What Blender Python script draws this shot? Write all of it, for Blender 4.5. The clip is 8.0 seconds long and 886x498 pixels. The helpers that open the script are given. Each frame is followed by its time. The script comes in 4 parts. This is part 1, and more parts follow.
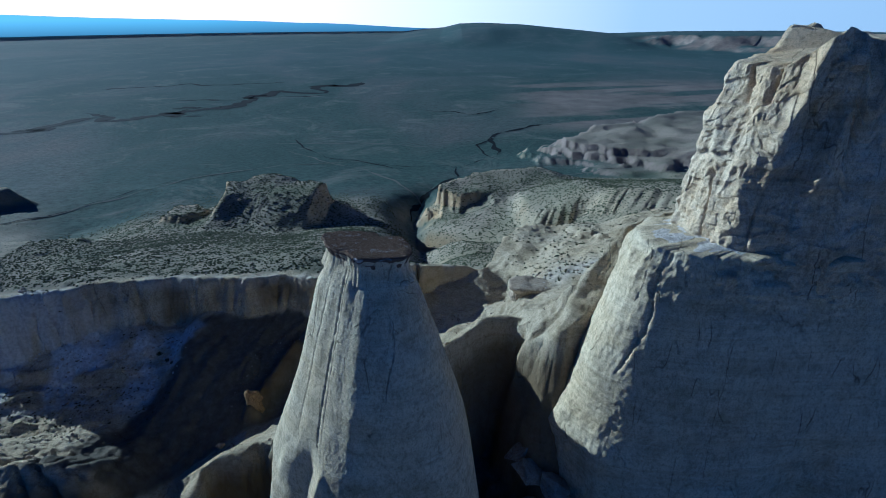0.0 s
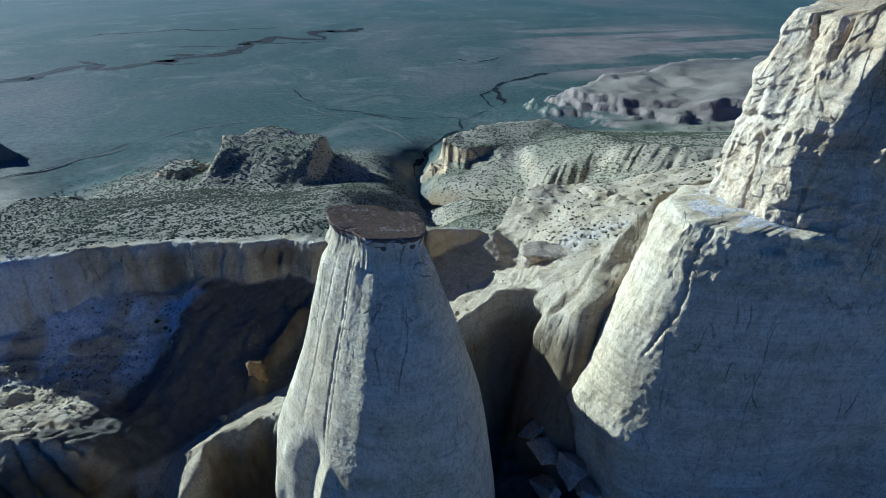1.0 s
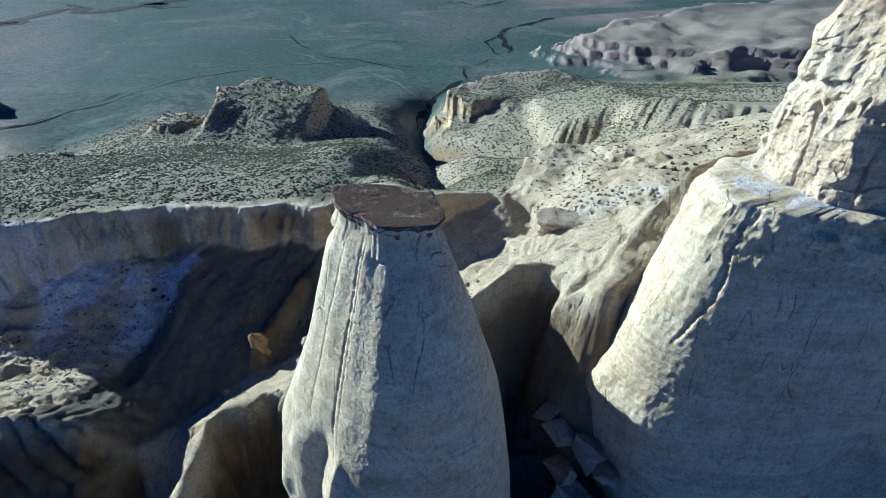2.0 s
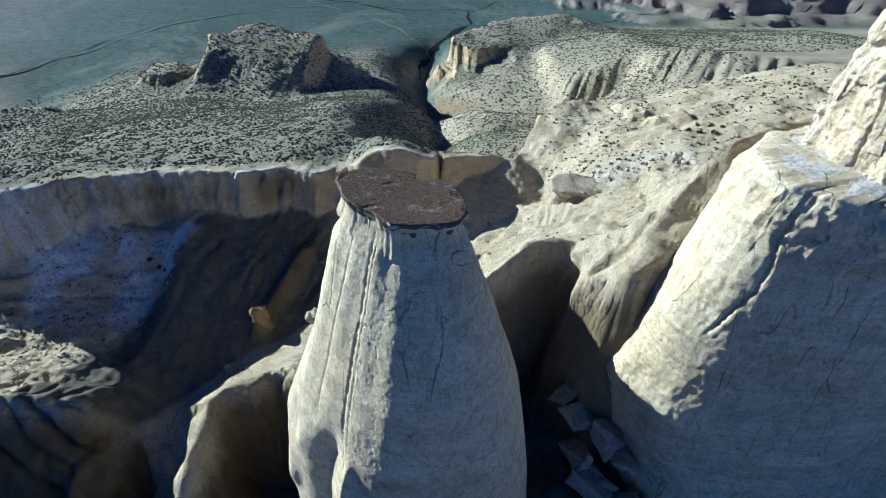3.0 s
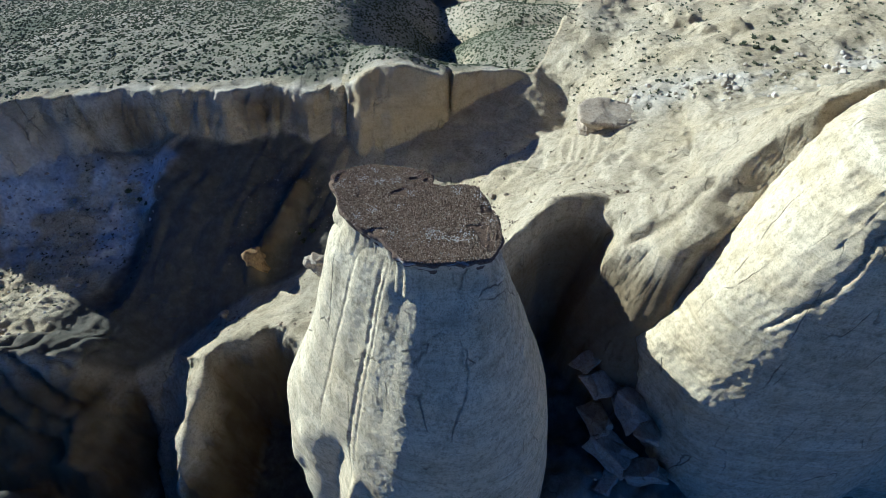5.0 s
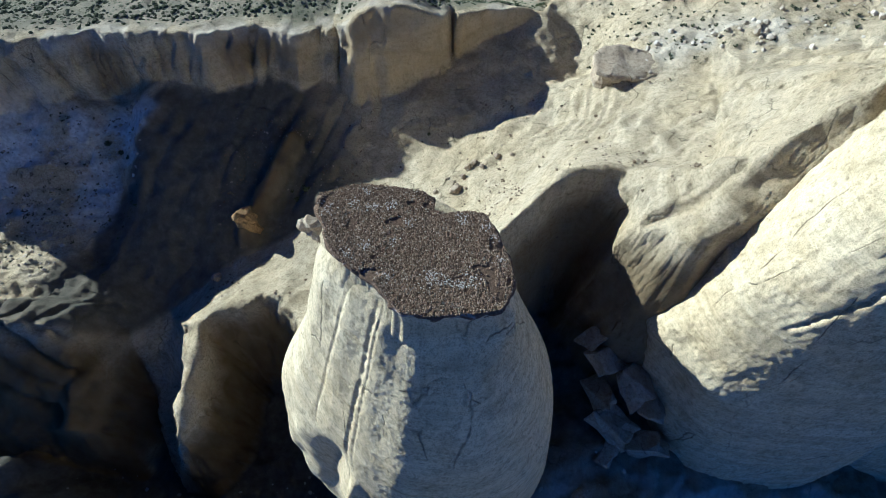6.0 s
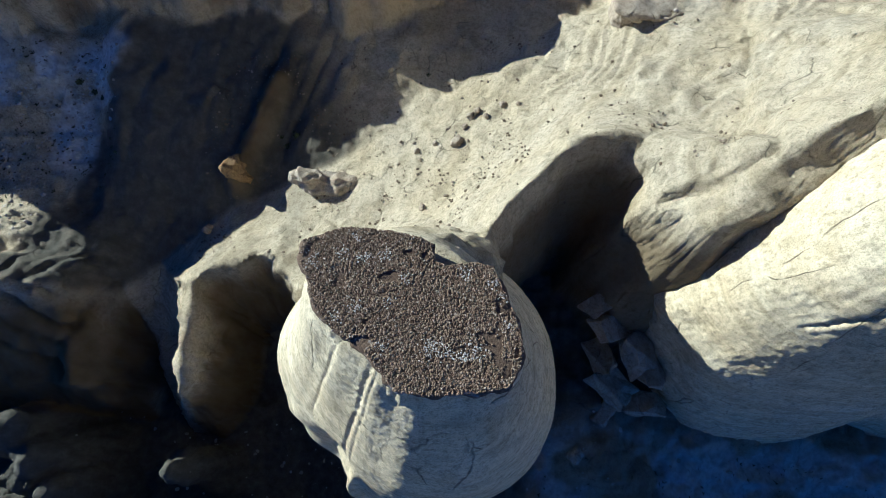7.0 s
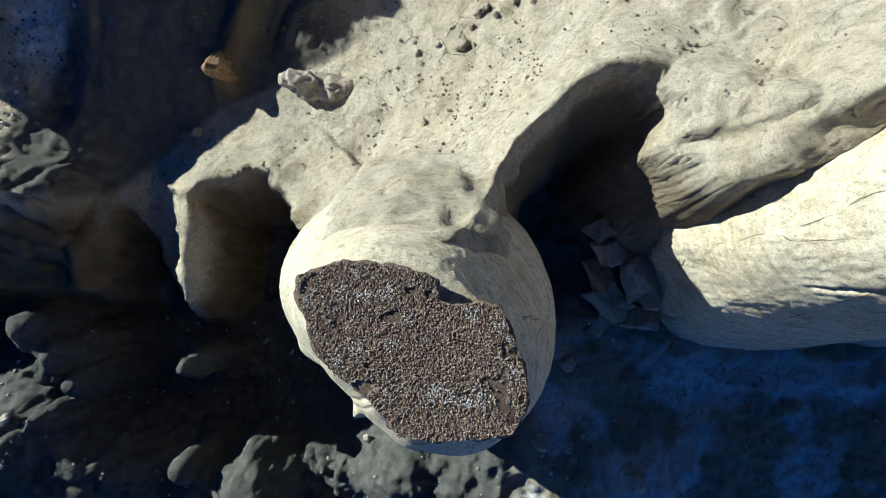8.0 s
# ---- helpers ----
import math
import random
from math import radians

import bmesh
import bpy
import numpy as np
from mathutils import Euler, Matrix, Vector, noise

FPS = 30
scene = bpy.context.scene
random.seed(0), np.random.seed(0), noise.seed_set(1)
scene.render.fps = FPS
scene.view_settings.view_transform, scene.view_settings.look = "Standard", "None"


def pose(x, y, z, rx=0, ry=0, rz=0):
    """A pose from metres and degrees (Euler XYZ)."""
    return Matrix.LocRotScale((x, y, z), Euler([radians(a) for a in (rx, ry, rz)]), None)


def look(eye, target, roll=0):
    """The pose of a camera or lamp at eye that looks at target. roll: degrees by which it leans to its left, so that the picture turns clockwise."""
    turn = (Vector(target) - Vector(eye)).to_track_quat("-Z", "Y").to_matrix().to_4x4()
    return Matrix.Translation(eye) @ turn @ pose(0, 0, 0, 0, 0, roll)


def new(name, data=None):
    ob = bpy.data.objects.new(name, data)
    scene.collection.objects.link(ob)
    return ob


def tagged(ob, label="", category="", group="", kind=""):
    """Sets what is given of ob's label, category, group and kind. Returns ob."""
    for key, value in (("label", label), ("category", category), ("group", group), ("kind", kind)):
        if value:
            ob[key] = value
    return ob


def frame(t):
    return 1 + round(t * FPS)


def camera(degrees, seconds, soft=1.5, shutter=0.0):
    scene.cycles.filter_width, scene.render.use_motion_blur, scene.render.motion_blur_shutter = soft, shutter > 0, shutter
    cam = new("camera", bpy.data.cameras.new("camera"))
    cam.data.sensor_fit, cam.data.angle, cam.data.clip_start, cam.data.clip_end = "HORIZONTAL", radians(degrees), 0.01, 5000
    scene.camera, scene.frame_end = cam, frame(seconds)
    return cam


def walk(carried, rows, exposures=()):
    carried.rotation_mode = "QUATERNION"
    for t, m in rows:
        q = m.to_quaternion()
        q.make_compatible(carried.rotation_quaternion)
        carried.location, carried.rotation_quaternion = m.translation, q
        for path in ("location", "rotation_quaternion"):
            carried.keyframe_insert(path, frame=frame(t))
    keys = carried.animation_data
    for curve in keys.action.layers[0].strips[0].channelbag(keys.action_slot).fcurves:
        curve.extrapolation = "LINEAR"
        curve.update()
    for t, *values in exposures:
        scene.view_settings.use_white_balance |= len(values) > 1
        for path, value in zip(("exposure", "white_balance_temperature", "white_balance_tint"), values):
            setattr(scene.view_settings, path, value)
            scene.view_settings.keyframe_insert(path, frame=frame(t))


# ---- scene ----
cam = camera(77.6, 8.0, 0.7)
PATH = [
    (0, (0.761, -0.505, 57.642), (0.73, 1.328, 56.841), -0.1),
    (0.5, (-0.133, 2.902, 57.567), (-0.164, 4.698, 56.687), -0.1),
    (1, (-1.066, 6.494, 57.504), (-1.099, 8.248, 56.543), -0.1),
    (1.5, (-2.009, 9.768, 57.577), (-2.042, 11.478, 56.54), -0.0),
    (3, (-4.753, 19.985, 57.693), (-4.783, 21.531, 56.425), 0.0),
    (3.5, (-5.546, 23.184, 57.822), (-5.575, 24.673, 56.486), 0.1),
    (4, (-6.163, 26.735, 57.962), (-6.19, 28.149, 56.547), 0.2),
    (4.5, (-6.476, 30.221, 58.048), (-6.502, 31.554, 56.558), 0.2),
    (6, (-7.026, 41.876, 58.273), (-7.045, 42.875, 56.54), 0.5),
    (6.5, (-7.137, 45.859, 58.322), (-7.152, 46.721, 56.517), 0.7),
    (7, (-7.316, 50.274, 58.373), (-7.324, 50.955, 56.492), 1.1),
    (7.5, (-7.506, 54.461, 58.464), (-7.505, 54.889, 56.51), 1.9),
    (8, (-7.86, 59.094, 58.466), (-7.849, 59.249, 56.472), 6.4),
]
EXPOSURE = [(0.0, 0.18, 3300, 3), (0.5, 0.6, 3360, 3), (1.0, 0.96, 3440, 3), (1.5, 1.16, 3520, 4), (3.0, 1.24, 3610, 4), (4.5, 1.18, 3660, 4), (8.0, 1.2, 3730, 4)]
walk(cam, [(t, look(eye, target, roll)) for t, eye, target, roll in PATH], EXPOSURE)

# ---- daylight: a low warm sun ahead and to the left, clear blue sky ----
SUN_TO = Vector((-0.875, 0.485, 0.0)).normalized()
SUN_EL = radians(18)
sun_dir = Vector((SUN_TO.x * math.cos(SUN_EL), SUN_TO.y * math.cos(SUN_EL), math.sin(SUN_EL)))
world = bpy.data.worlds.new("sky")
scene.world = world
world.use_nodes = True
wn = world.node_tree.nodes
sky = wn.new("ShaderNodeTexSky")
sky.sky_type = "NISHITA"
sky.sun_disc = False
sky.sun_elevation = SUN_EL
sky.sun_rotation = math.atan2(SUN_TO.x, SUN_TO.y)
sky.altitude = 300
sky.air_density = 0.182
sky.dust_density = 0.0
sky.ozone_density = 3.2
wn["Background"].inputs["Strength"].default_value = 0.05
world.node_tree.links.new(sky.outputs["Color"], wn["Background"].inputs["Color"])
lamp = bpy.data.lights.new("sun", "SUN")
lamp.energy = 5.0
lamp.angle = radians(0.6)
lamp.color = (1.0, 0.69, 0.35)
sun = new("sun", lamp)
sun.matrix_world = look(sun_dir * 200, (0, 0, 0))

# ---- landform: one height function for all the ground ----
def hash3(i, j, k, seed):
    h = (i * 374761393 + j * 668265263 + k * 1274126177 + seed * 974634541) & 0xFFFFFFFF
    h = ((h ^ (h >> 13)) * 1103515245) & 0xFFFFFFFF
    h = ((h ^ (h >> 16)) * 2246822519) & 0xFFFFFFFF
    return ((h ^ (h >> 15)) & 0xFFFFFF) / 8388608.0 - 1.0


def vnoise(x, y, z, seed=0):
    """Smooth value noise in -1..1 for arrays of places."""
    def axis(v, prime):
        v = np.asarray(v, float)
        i = np.floor(v)
        u = v - i
        lo = (i.astype(np.int64) * prime).astype(np.uint32)
        return u * u * u * (u * (u * 6 - 15) + 10), (lo, lo + np.uint32(prime))

    u, ax = axis(x, 374761393)
    v, ay = axis(y, 668265263)
    w, az = axis(z, 1274126177)
    s = np.uint32((seed * 974634541) & 0xFFFFFFFF)

    def value(i, j, k):
        h = ax[i] + ay[j] + (az[k] + s)
        h = (h ^ (h >> np.uint32(13))) * np.uint32(1103515245)
        h = (h ^ (h >> np.uint32(16))) * np.uint32(2246822519)
        return ((h ^ (h >> np.uint32(15))) & np.uint32(0xFFFFFF)) / 8388608.0 - 1.0

    def layer(k):
        a, b = value(0, 0, k), value(0, 1, k)
        a = a + (value(1, 0, k) - a) * u
        b = b + (value(1, 1, k) - b) * u
        return a + (b - a) * v

    low = layer(0)
    if w.ndim == 0 and w == 0:
        return low
    return low + (layer(1) - low) * w


def fbm(x, y, z=0.0, octaves=4, seed=0, gain=0.5):
    out, amp = 0, 1.0
    for o in range(octaves):
        f = 2.03 ** o
        out = out + amp * vnoise(x * f + 17.3 * o, y * f - 9.1 * o, z * f + 3.7 * o, seed + o)
        amp *= gain
    return out


def ridged(x, y, z=0.0, octaves=4, seed=0):
    out, amp = 0, 1.0
    for o in range(octaves):
        f = 2.07 ** o
        out = out + amp * (1 - 2 * np.abs(vnoise(x * f + 5.3 * o, y * f + 2.9 * o, z * f, seed + o)))
        amp *= 0.5
    return out


def smooth(a, b, v):
    t = np.clip((v - a) / (b - a), 0, 1)
    return t * t * (3 - 2 * t)


def line_near(x, y, line):
    """Distance to a line of (x, y, value) knots, and the value at the nearest place."""
    best = np.full(x.shape, 1e9)
    val = np.zeros(x.shape)
    for (ax, ay, az), (bx, by, bz) in zip(line[:-1], line[1:]):
        dx, dy = bx - ax, by - ay
        t = np.clip(((x - ax) * dx + (y - ay) * dy) / (dx * dx + dy * dy), 0, 1)
        d = np.hypot(x - ax - t * dx, y - ay - t * dy)
        near = d < best
        best = np.where(near, d, best)
        val = np.where(near, az + t * (bz - az), val)
    return best, val


def inside_distance(x, y, poly):
    """Signed distance to a closed outline, positive within."""
    best = np.full(x.shape, 1e9)
    within = np.zeros(x.shape, bool)
    for (ax, ay), (bx, by) in zip(poly, poly[1:] + poly[:1]):
        dx, dy = bx - ax, by - ay
        t = np.clip(((x - ax) * dx + (y - ay) * dy) / (dx * dx + dy * dy), 0, 1)
        best = np.minimum(best, np.hypot(x - ax - t * dx, y - ay - t * dy))
        if dy:
            within ^= ((ay > y) != (by > y)) & (x < ax + (y - ay) * dx / dy)
    return np.where(within, best, -best)


RIM = [(-400, 60), (-200, 90), (-140, 98), (-100, 103), (-88, 105.5), (-82, 106.3), (-75, 110), (-66, 111.8), (-58, 113.4), (-48, 114), (-40, 115.5), (-32, 115.2),
       (-28, 116.2), (-26.3, 115.6), (-25.6, 119.8), (-24.9, 114.8), (-22.9, 113.6), (-19, 115.4), (-15, 115.2), (-10.7, 115.2), (-8.0, 116.2), (-7.2, 120.5), (-6.4, 117.2), (-1.5, 120.2), (4.2, 122.6), (8.2, 124.8), (9, 127.5),
       (12, 135), (22, 150), (60, 156), (400, 160)]
THALWEG = [(60, 118, 2.0), (30, 119, 1.2), (16, 113, -1.0), (3, 104, -5.5), (-10, 97, -9.5), (-25, 89, -13.8), (-40, 83.5, -19), (-52, 76, -24.5), (-53, 66, -34), (-51, 56, -44), (-52, 40, -47), (-52, 0, -48)]
SPUR = [(-12, 60, 29), (-7, 62.3, 26.5), (-4.9, 65.5, 17), (-3.2, 70, 10.5), (-1.2, 73.7, 7.9), (1.6, 76.5, 7.9), (4.2, 79.3, 8.0), (6, 80.4, 9.6), (8.5, 81.3, 9.8), (13, 81, 9.0), (17.5, 76.5, 15.5), (20.5, 74.2, 20.5), (26, 75, 28), (40, 78, 32), (80, 80, 32)]
LIP = [(-43.5, 56, -21), (-42.8, 62, -16.4), (-42.4, 66, -16.0), (-42.4, 71, -15.8), (-39, 73.6, -14.8), (-34.6, 74.2, -13.4), (-30, 74.2, -11.4), (-27.8, 71.8, -10.0), (-25, 68.5, -8.0)]
BENCH = [(-400, 60), (-120, 70), (-90, 70), (-72, 70), (-66, 70.5), (-62.5, 71.3), (-59.3, 75.5), (-56.8, 74), (-54.4, 66), (-52.8, 58), (-50, 54), (-46, 54.5), (-43.2, 57), (-42.4, 60), (-41.7, 63), (-41.5, 66.5), (-41.9, 70), (-40.4, 72.2), (-38, 73), (-35.5, 73.6), (-33, 74.6),
         (-30.6, 74.0), (-28.2, 71.6), (-25.2, 67), (-21, 60), (-18, 54), (-8, 50), (-3.6, 60), (-3.6, 66), (-2.6, 70), (-0.8, 73.4), (2, 76.1), (4.6, 78.9), (6.4, 79.9), (8.6, 80.9), (11, 80.2), (13.2, 77.4), (12.4, 73.4), (15.2, 70), (18, 69.6), (21, 70.4),
         (25, 71), (60, 70), (400, 60), (400, 9000), (-9000, 9000), (-9000, 60)]


def plateau(x, y):
    """The tableland behind the rim, sinking to the great plain."""
    z = np.interp(y, [90, 112, 126, 150, 200, 250, 320, 420, 600], [0.8, 0.7, -2.5, -8, -22, -31, -40, -45, -48])
    z = z + smooth(12, 60, x) * np.interp(y, [100, 130, 165, 230, 330, 420], [2.2, 4, 11, 10, 4, 0])
    z = z - smooth(-70, -180, x) * np.interp(y, [100, 130, 200, 300], [0, 3, 10, 0])
    z = z + 2.4 * smooth(-27, -20, x) * smooth(12, 8, x) * smooth(142, 122, y)
    z = z - 14 * smooth(-97.5, -104, x) * smooth(170, 125, y)
    z = z + 2.5 * np.exp(-((x + 16.5) / 6.5) ** 2) * smooth(134, 121, y)
    near = smooth(300, 235, y) * smooth(112, 134, y)
    z = z + near * (2.4 * fbm((x + 0.35 * y) / 44, y / 75, 0, 2, 11) + 0.7 * fbm(x / 15, y / 24, 0, 2, 5))
    z = z + 4.5 * np.exp(-((x + 31 + 0.1 * (y - 130)) / 13) ** 2) * smooth(114, 130, y) * smooth(228, 165, y)
    lobes = 2.6 * np.abs(vnoise(y / 13, 0, 0, 36)) * smooth(-10, -16, x)
    d, _ = line_near(x, y, [(-13, 124, 0), (-11, 150, 0), (-8, 185, 0), (-15, 225, 0), (-19, 262, 0), (-12, 318, 0)])
    west = smooth(2, -4, x + np.interp(y, [124, 150, 185, 225, 262, 318], [13, 11, 8, 15, 19, 12]))
    z = z - 10.0 * np.exp(-((d + lobes) / (9.0 + 3.5 * west)) ** 1.7) * smooth(121, 142, y) * smooth(340, 270, y)
    d, _ = line_near(x, y, [(48, 186, 0), (30, 182, 0), (17, 191, 0), (2, 205, 0), (-14, 222, 0)])
    z = z - 6.5 * np.exp(-(d / 5.0) ** 1.6)
    d, _ = line_near(x, y, [(22, 166, 0), (8, 168, 0), (-10, 178, 0)])
    z = z - 4.5 * np.exp(-(d / 4.5) ** 1.6)
    d, _ = line_near(x, y, [(16, 117, 0), (12, 126, 0), (4, 138, 0), (-7, 150, 0)])
    z = z - 3.0 * np.exp(-(d / 5.5) ** 1.6)
    # rilled bank above the terrace
    bank = y - np.interp(x, [24, 34, 60, 85, 140], [184, 178, 160, 150, 145])
    rill = 1 - 1.7 * np.abs(vnoise((0.86 * x - 0.5 * y) / 1.9, (0.5 * x + 0.86 * y) / 30, 0, 29)) - 0.8 * np.abs(vnoise((0.86 * x - 0.5 * y) / 1.2, y / 22, 0, 30))
    z = z + smooth(25, 33, x) * (5.0 * smooth(-2, 26, bank) + 0.6 * rill * smooth(-2, 5, bank) * smooth(30, 16, bank)) * smooth(330, 240, y)
    # flat-topped outliers with steep flanks
    wob = 3.0 * fbm(x / 17, y / 17, 0, 4, 21)
    for poly, top, run in (
            ([(-98, 226), (-86, 229), (-74, 230), (-62, 233), (-58, 242), (-64, 254), (-94, 254), (-102, 242)], -16.0, 17.0),
            ([(-124, 222), (-116, 219), (-109, 226), (-113, 235), (-123, 233)], -24.5, 4.0),
            ([(-8, 256), (3, 246), (18, 250), (40, 262), (44, 290), (14, 286), (-2, 268)], -22.0, 6.0),
            ([(-290, 262), (-236, 256), (-226, 266), (-250, 282), (-290, 284)], -28.0, 6.0),
            ([(-190, 158), (-150, 160), (-122, 172), (-134, 182), (-190, 176)], -18.0, 8.0)):
        s = inside_distance(x, y, poly) + 0.7 * wob + (0.8 if top == -16.0 else 1.6) * ridged(x / 8, y / 8, 0, 3, 23) - 0.8
        apron = run + (18 if top == -16.0 else 30 if top == -22.0 else 0)
        front = smooth(-103, -97, x) * smooth(-54, -60, x) * smooth(256, 244, y) if top == -16.0 else smooth(5, 24, x) if top == -22.0 else 0.15
        cliff = 0.4 * smooth(-run - 3, 0, s) + 0.6 * smooth(-1.3, 1.0, s)
        soft = smooth(0, 1, (s + apron) / (apron + 2.0))
        z = z + np.maximum(top + 0.3 * wob - z, 0) * (soft * front + cliff * (1 - front))
    s = inside_distance(x, y, [(72, 404), (86, 385), (98, 364), (118, 347), (150, 340), (200, 340), (260, 332), (420, 330), (420, 520), (160, 480), (100, 430)]) + 1.5 * wob + 9 * fbm(x / 45, y / 45, 0, 3, 26) + 3.5 * ridged(x / 24, y / 24, 0, 2, 25) + 2.6 * ridged(x / 8, y / 8, 0, 2, 24)
    z = z + np.maximum(-29 + 0.05 * (x - 100) + 0.5 * wob + 0.8 * fbm(x / 15, y / 15, 0, 3, 27) + 0.5 * ridged(x / 22, y / 16, 0, 3, 28) - z, 0) * (0.35 * smooth(-26, -12, s) + 0.35 * smooth(-6, -2, s) + 0.3 * smooth(4, 7, s))
    # the long scarps on the skyline
    far = np.hypot(x, y)
    s = y - np.interp(x, [-100, 300, 620, 720, 1000, 1500, 3000], [1950, 1900, 1780, 1600, 1320, 1150, 1000]) + 35 * fbm(x / 260, y / 260, 0, 3, 31) + 40 * ridged(x / 80, y / 80, 0, 3, 33) * smooth(480, 620, x)
    lift = np.interp(x, [-240, -40, 30, 125, 285, 430, 530, 720, 1000, 3000], [0, 22, 40, 46, 44, 34, 28, 36, 42, 44])
    hill = smooth(600, 480, x)
    z = z + lift * (hill * smooth(-420, 120, s) + (1 - hill) * (0.35 * smooth(-170, -60, s) + 0.65 * smooth(-60, 20, s))) * smooth(600, 900, far)
    # the plain bends out of sight beyond its horizon
    edge = np.interp(np.degrees(np.arctan2(x, np.maximum(y, 1.0))), [-20, -10, 0, 15], [3400, 3300, 2850, 2080])
    return z - 0.2 * np.maximum(far - edge, 0)


def flutes(x, y):
    """Sharp ribs between rain channels, 0 in the channel to 1 on the rib."""
    u, w = 0.91 * x - 0.41 * y + 0.6 * vnoise(x / 7, y / 7, 0, 50), 0.41 * x + 0.91 * y
    return 1.7 * np.abs(vnoise(u / 3.1, w / 17, 0, 51)) + 0.8 * np.abs(vnoise(u / 1.5, w / 9, 0, 52))


def bench(x, y):
    """The ground above the inner brink: valley, spur and the rim cliff behind."""
    d, zt = line_near(x, y, THALWEG)
    ty = np.interp(x, [-60, -56, -52, -40, -25, -10, 3, 16, 30, 60], [45, 66, 76, 83.5, 89, 97, 104, 113, 119, 118])
    north = smooth(-2, 2, y - ty)
    left = smooth(-55.5, -62, x)
    foot = np.maximum(np.interp(x, [-62, -32, -6, 14], [-8.6, -6.2, -3.4, -1.2]) - zt, 0.5)
    v = zt + north * foot * np.minimum(d / np.interp(x, [-40, -25, -10, 5], [26, 24, 17, 17]), 1.15) ** np.interp(x, [-42, -27], [1.0, 1.9]) + (1 - north) * d * (0.16 + 0.3 * smooth(0, 16, x))
    # the sunlit apron rising towards the wall, sinking behind to the tableland
    apron = 3.2 + 0.26 * (np.clip(x, 0, 75) - 20) - np.interp(y, [90, 102, 114, 126, 142, 170], [1.5, 0, 0.2, 2.0, 6.0, 15]) + 0.7 * fbm(x / 9, y / 9, 0, 3, 54)
    knob = line_near(x, y, [(27, 141, 0), (33, 138.5, 0), (38, 126, 0), (44, 124, 0)])[0] + 1.6 * fbm(x / 3, y / 3, 0, 3, 55)
    apron = apron + 1.5 * smooth(2.6, 0.4, knob) * smooth(-0.2, 0.25, vnoise(x / 5, y / 5, 0, 56))
    v = v + (apron - v) * smooth(0, 1, (x - 11 - 0.3 * np.maximum(y - 115, 0)) / (13 + 0.3 * np.maximum(y - 115, 0))) * smooth(92, 104, y)
    d2, _ = line_near(x, y, [(14, 111, 0), (13.5, 119, 0), (11, 128, 0), (4, 140, 0)])
    v = v - 2.6 * np.exp(-(d2 / 3.8) ** 2)
    talus = np.interp(y, [60, 70, 76, 84, 95, 102, 107], [-13, -13.8, -18, -19.5, -17.5, -12, -9.5]) + 0.45 * ridged(x / 7, y / 4, 0, 5, 43) - 0.2 + 0.6 * fbm(x / 12, y / 8, 0, 3, 44)
    v = v + (talus - v) * left
    ds, zs = line_near(x, y, SPUR)
    k = 6.6 - 0.6 * smooth(8, 18, x) + 3.0 * smooth(22, 32, x)
    v = v + np.maximum(zs - v, 0) * np.exp(-(ds / k) ** 1.15)
    dr, zr = line_near(x, y, [(-39, 87.2, -14.6), (-38, 90, -13.6), (-35.5, 95, -11.6), (-33, 101, -9.2)])
    v = v + np.maximum(zr - v, 0) * np.exp(-(dr / 1.5) ** 2)
    dh, _ = line_near(x, y, [(13.6, 73.2, 0), (16.8, 73.0, 0), (20.0, 74.2, 0)])
    v = v - 1.1 * np.exp(-(dh / 0.5) ** 2)
    cone = 22.0 - (2.4 + 1.7 * smooth(-15, -23, x)) * (np.hypot(x + 9.0, y - 57.0) - 7.5) + 1.2 * fbm(x / 5, y / 5, 0, 4, 53)
    gap = cone - v
    v = v + np.where(gap > -5, np.maximum((gap + 5) ** 2 / 20 * (gap < 5) + gap * (gap >= 5), 0), 0) * smooth(57, 63, y)
    dl, zl = line_near(x, y, LIP)
    v = v + np.maximum(zl - v, 0) * np.exp(-(dl / 5.0) ** 1.3)
    bed = v / 1.15 + 0.9 * fbm(x / 9, y / 9, 0, 3, 47)
    v = v + 0.6 * (smooth(0.0, 0.16, bed - np.floor(bed)) - (bed - np.floor(bed))) * smooth(-8, 6, x) * smooth(-0.5, 0.15, fbm(x / 11, y / 11, 0, 3, 48)) * smooth(112, 100, y)
    v = v + 0.13 * ridged(x / 6 + y / 14, y / 3.4, 0, 4, 49) * smooth(112, 104, y) * smooth(-8, 4, x)
    v = v + 0.5 * fbm(x / 7, y / 7, 0, 4, 41) * smooth(-4, 3, ds)
    # fluted badland fan below the rim
    v = v + 0.6 * (flutes(x, y) - 0.5) * smooth(-66, -52, x) * (0.25 + 0.75 * smooth(-14, -28, x)) * smooth(-4, -12, x) * north * smooth(1, 8, d) * (0.3 + 0.7 * smooth(24, 14, d))
    up = plateau(x, y)
    prow = smooth(-27, -23, x) * smooth(13, 9, x)
    s = (y - np.interp(x, [p[0] for p in RIM], [p[1] for p in RIM]) + (1 - 0.7 * prow) * (1.3 * fbm(x / 14, y / 30, 0, 2, 61) + 0.5 * fbm(x / 3, y / 12, 0, 2, 62) + 0.4 * fbm(x / 1.1, y / 1.3, 0, 2, 64) + 1.3 * ridged(x / 13, y / 40, 0, 2, 65) - 1.1 * np.exp(-(vnoise(x / 15, y / 40, 0, 63) / 0.035) ** 2) + 0.35 * hash3(np.floor((x + 2.5 * vnoise(x / 7, y / 30, 0, 66)) / 4.6).astype(np.int64), 0, 0, 67) + 0.15 * hash3(np.floor((x + 2.0 * vnoise(x / 5, y / 30, 0, 68)) / 1.9).astype(np.int64), 0, 0, 69))) * 0.9
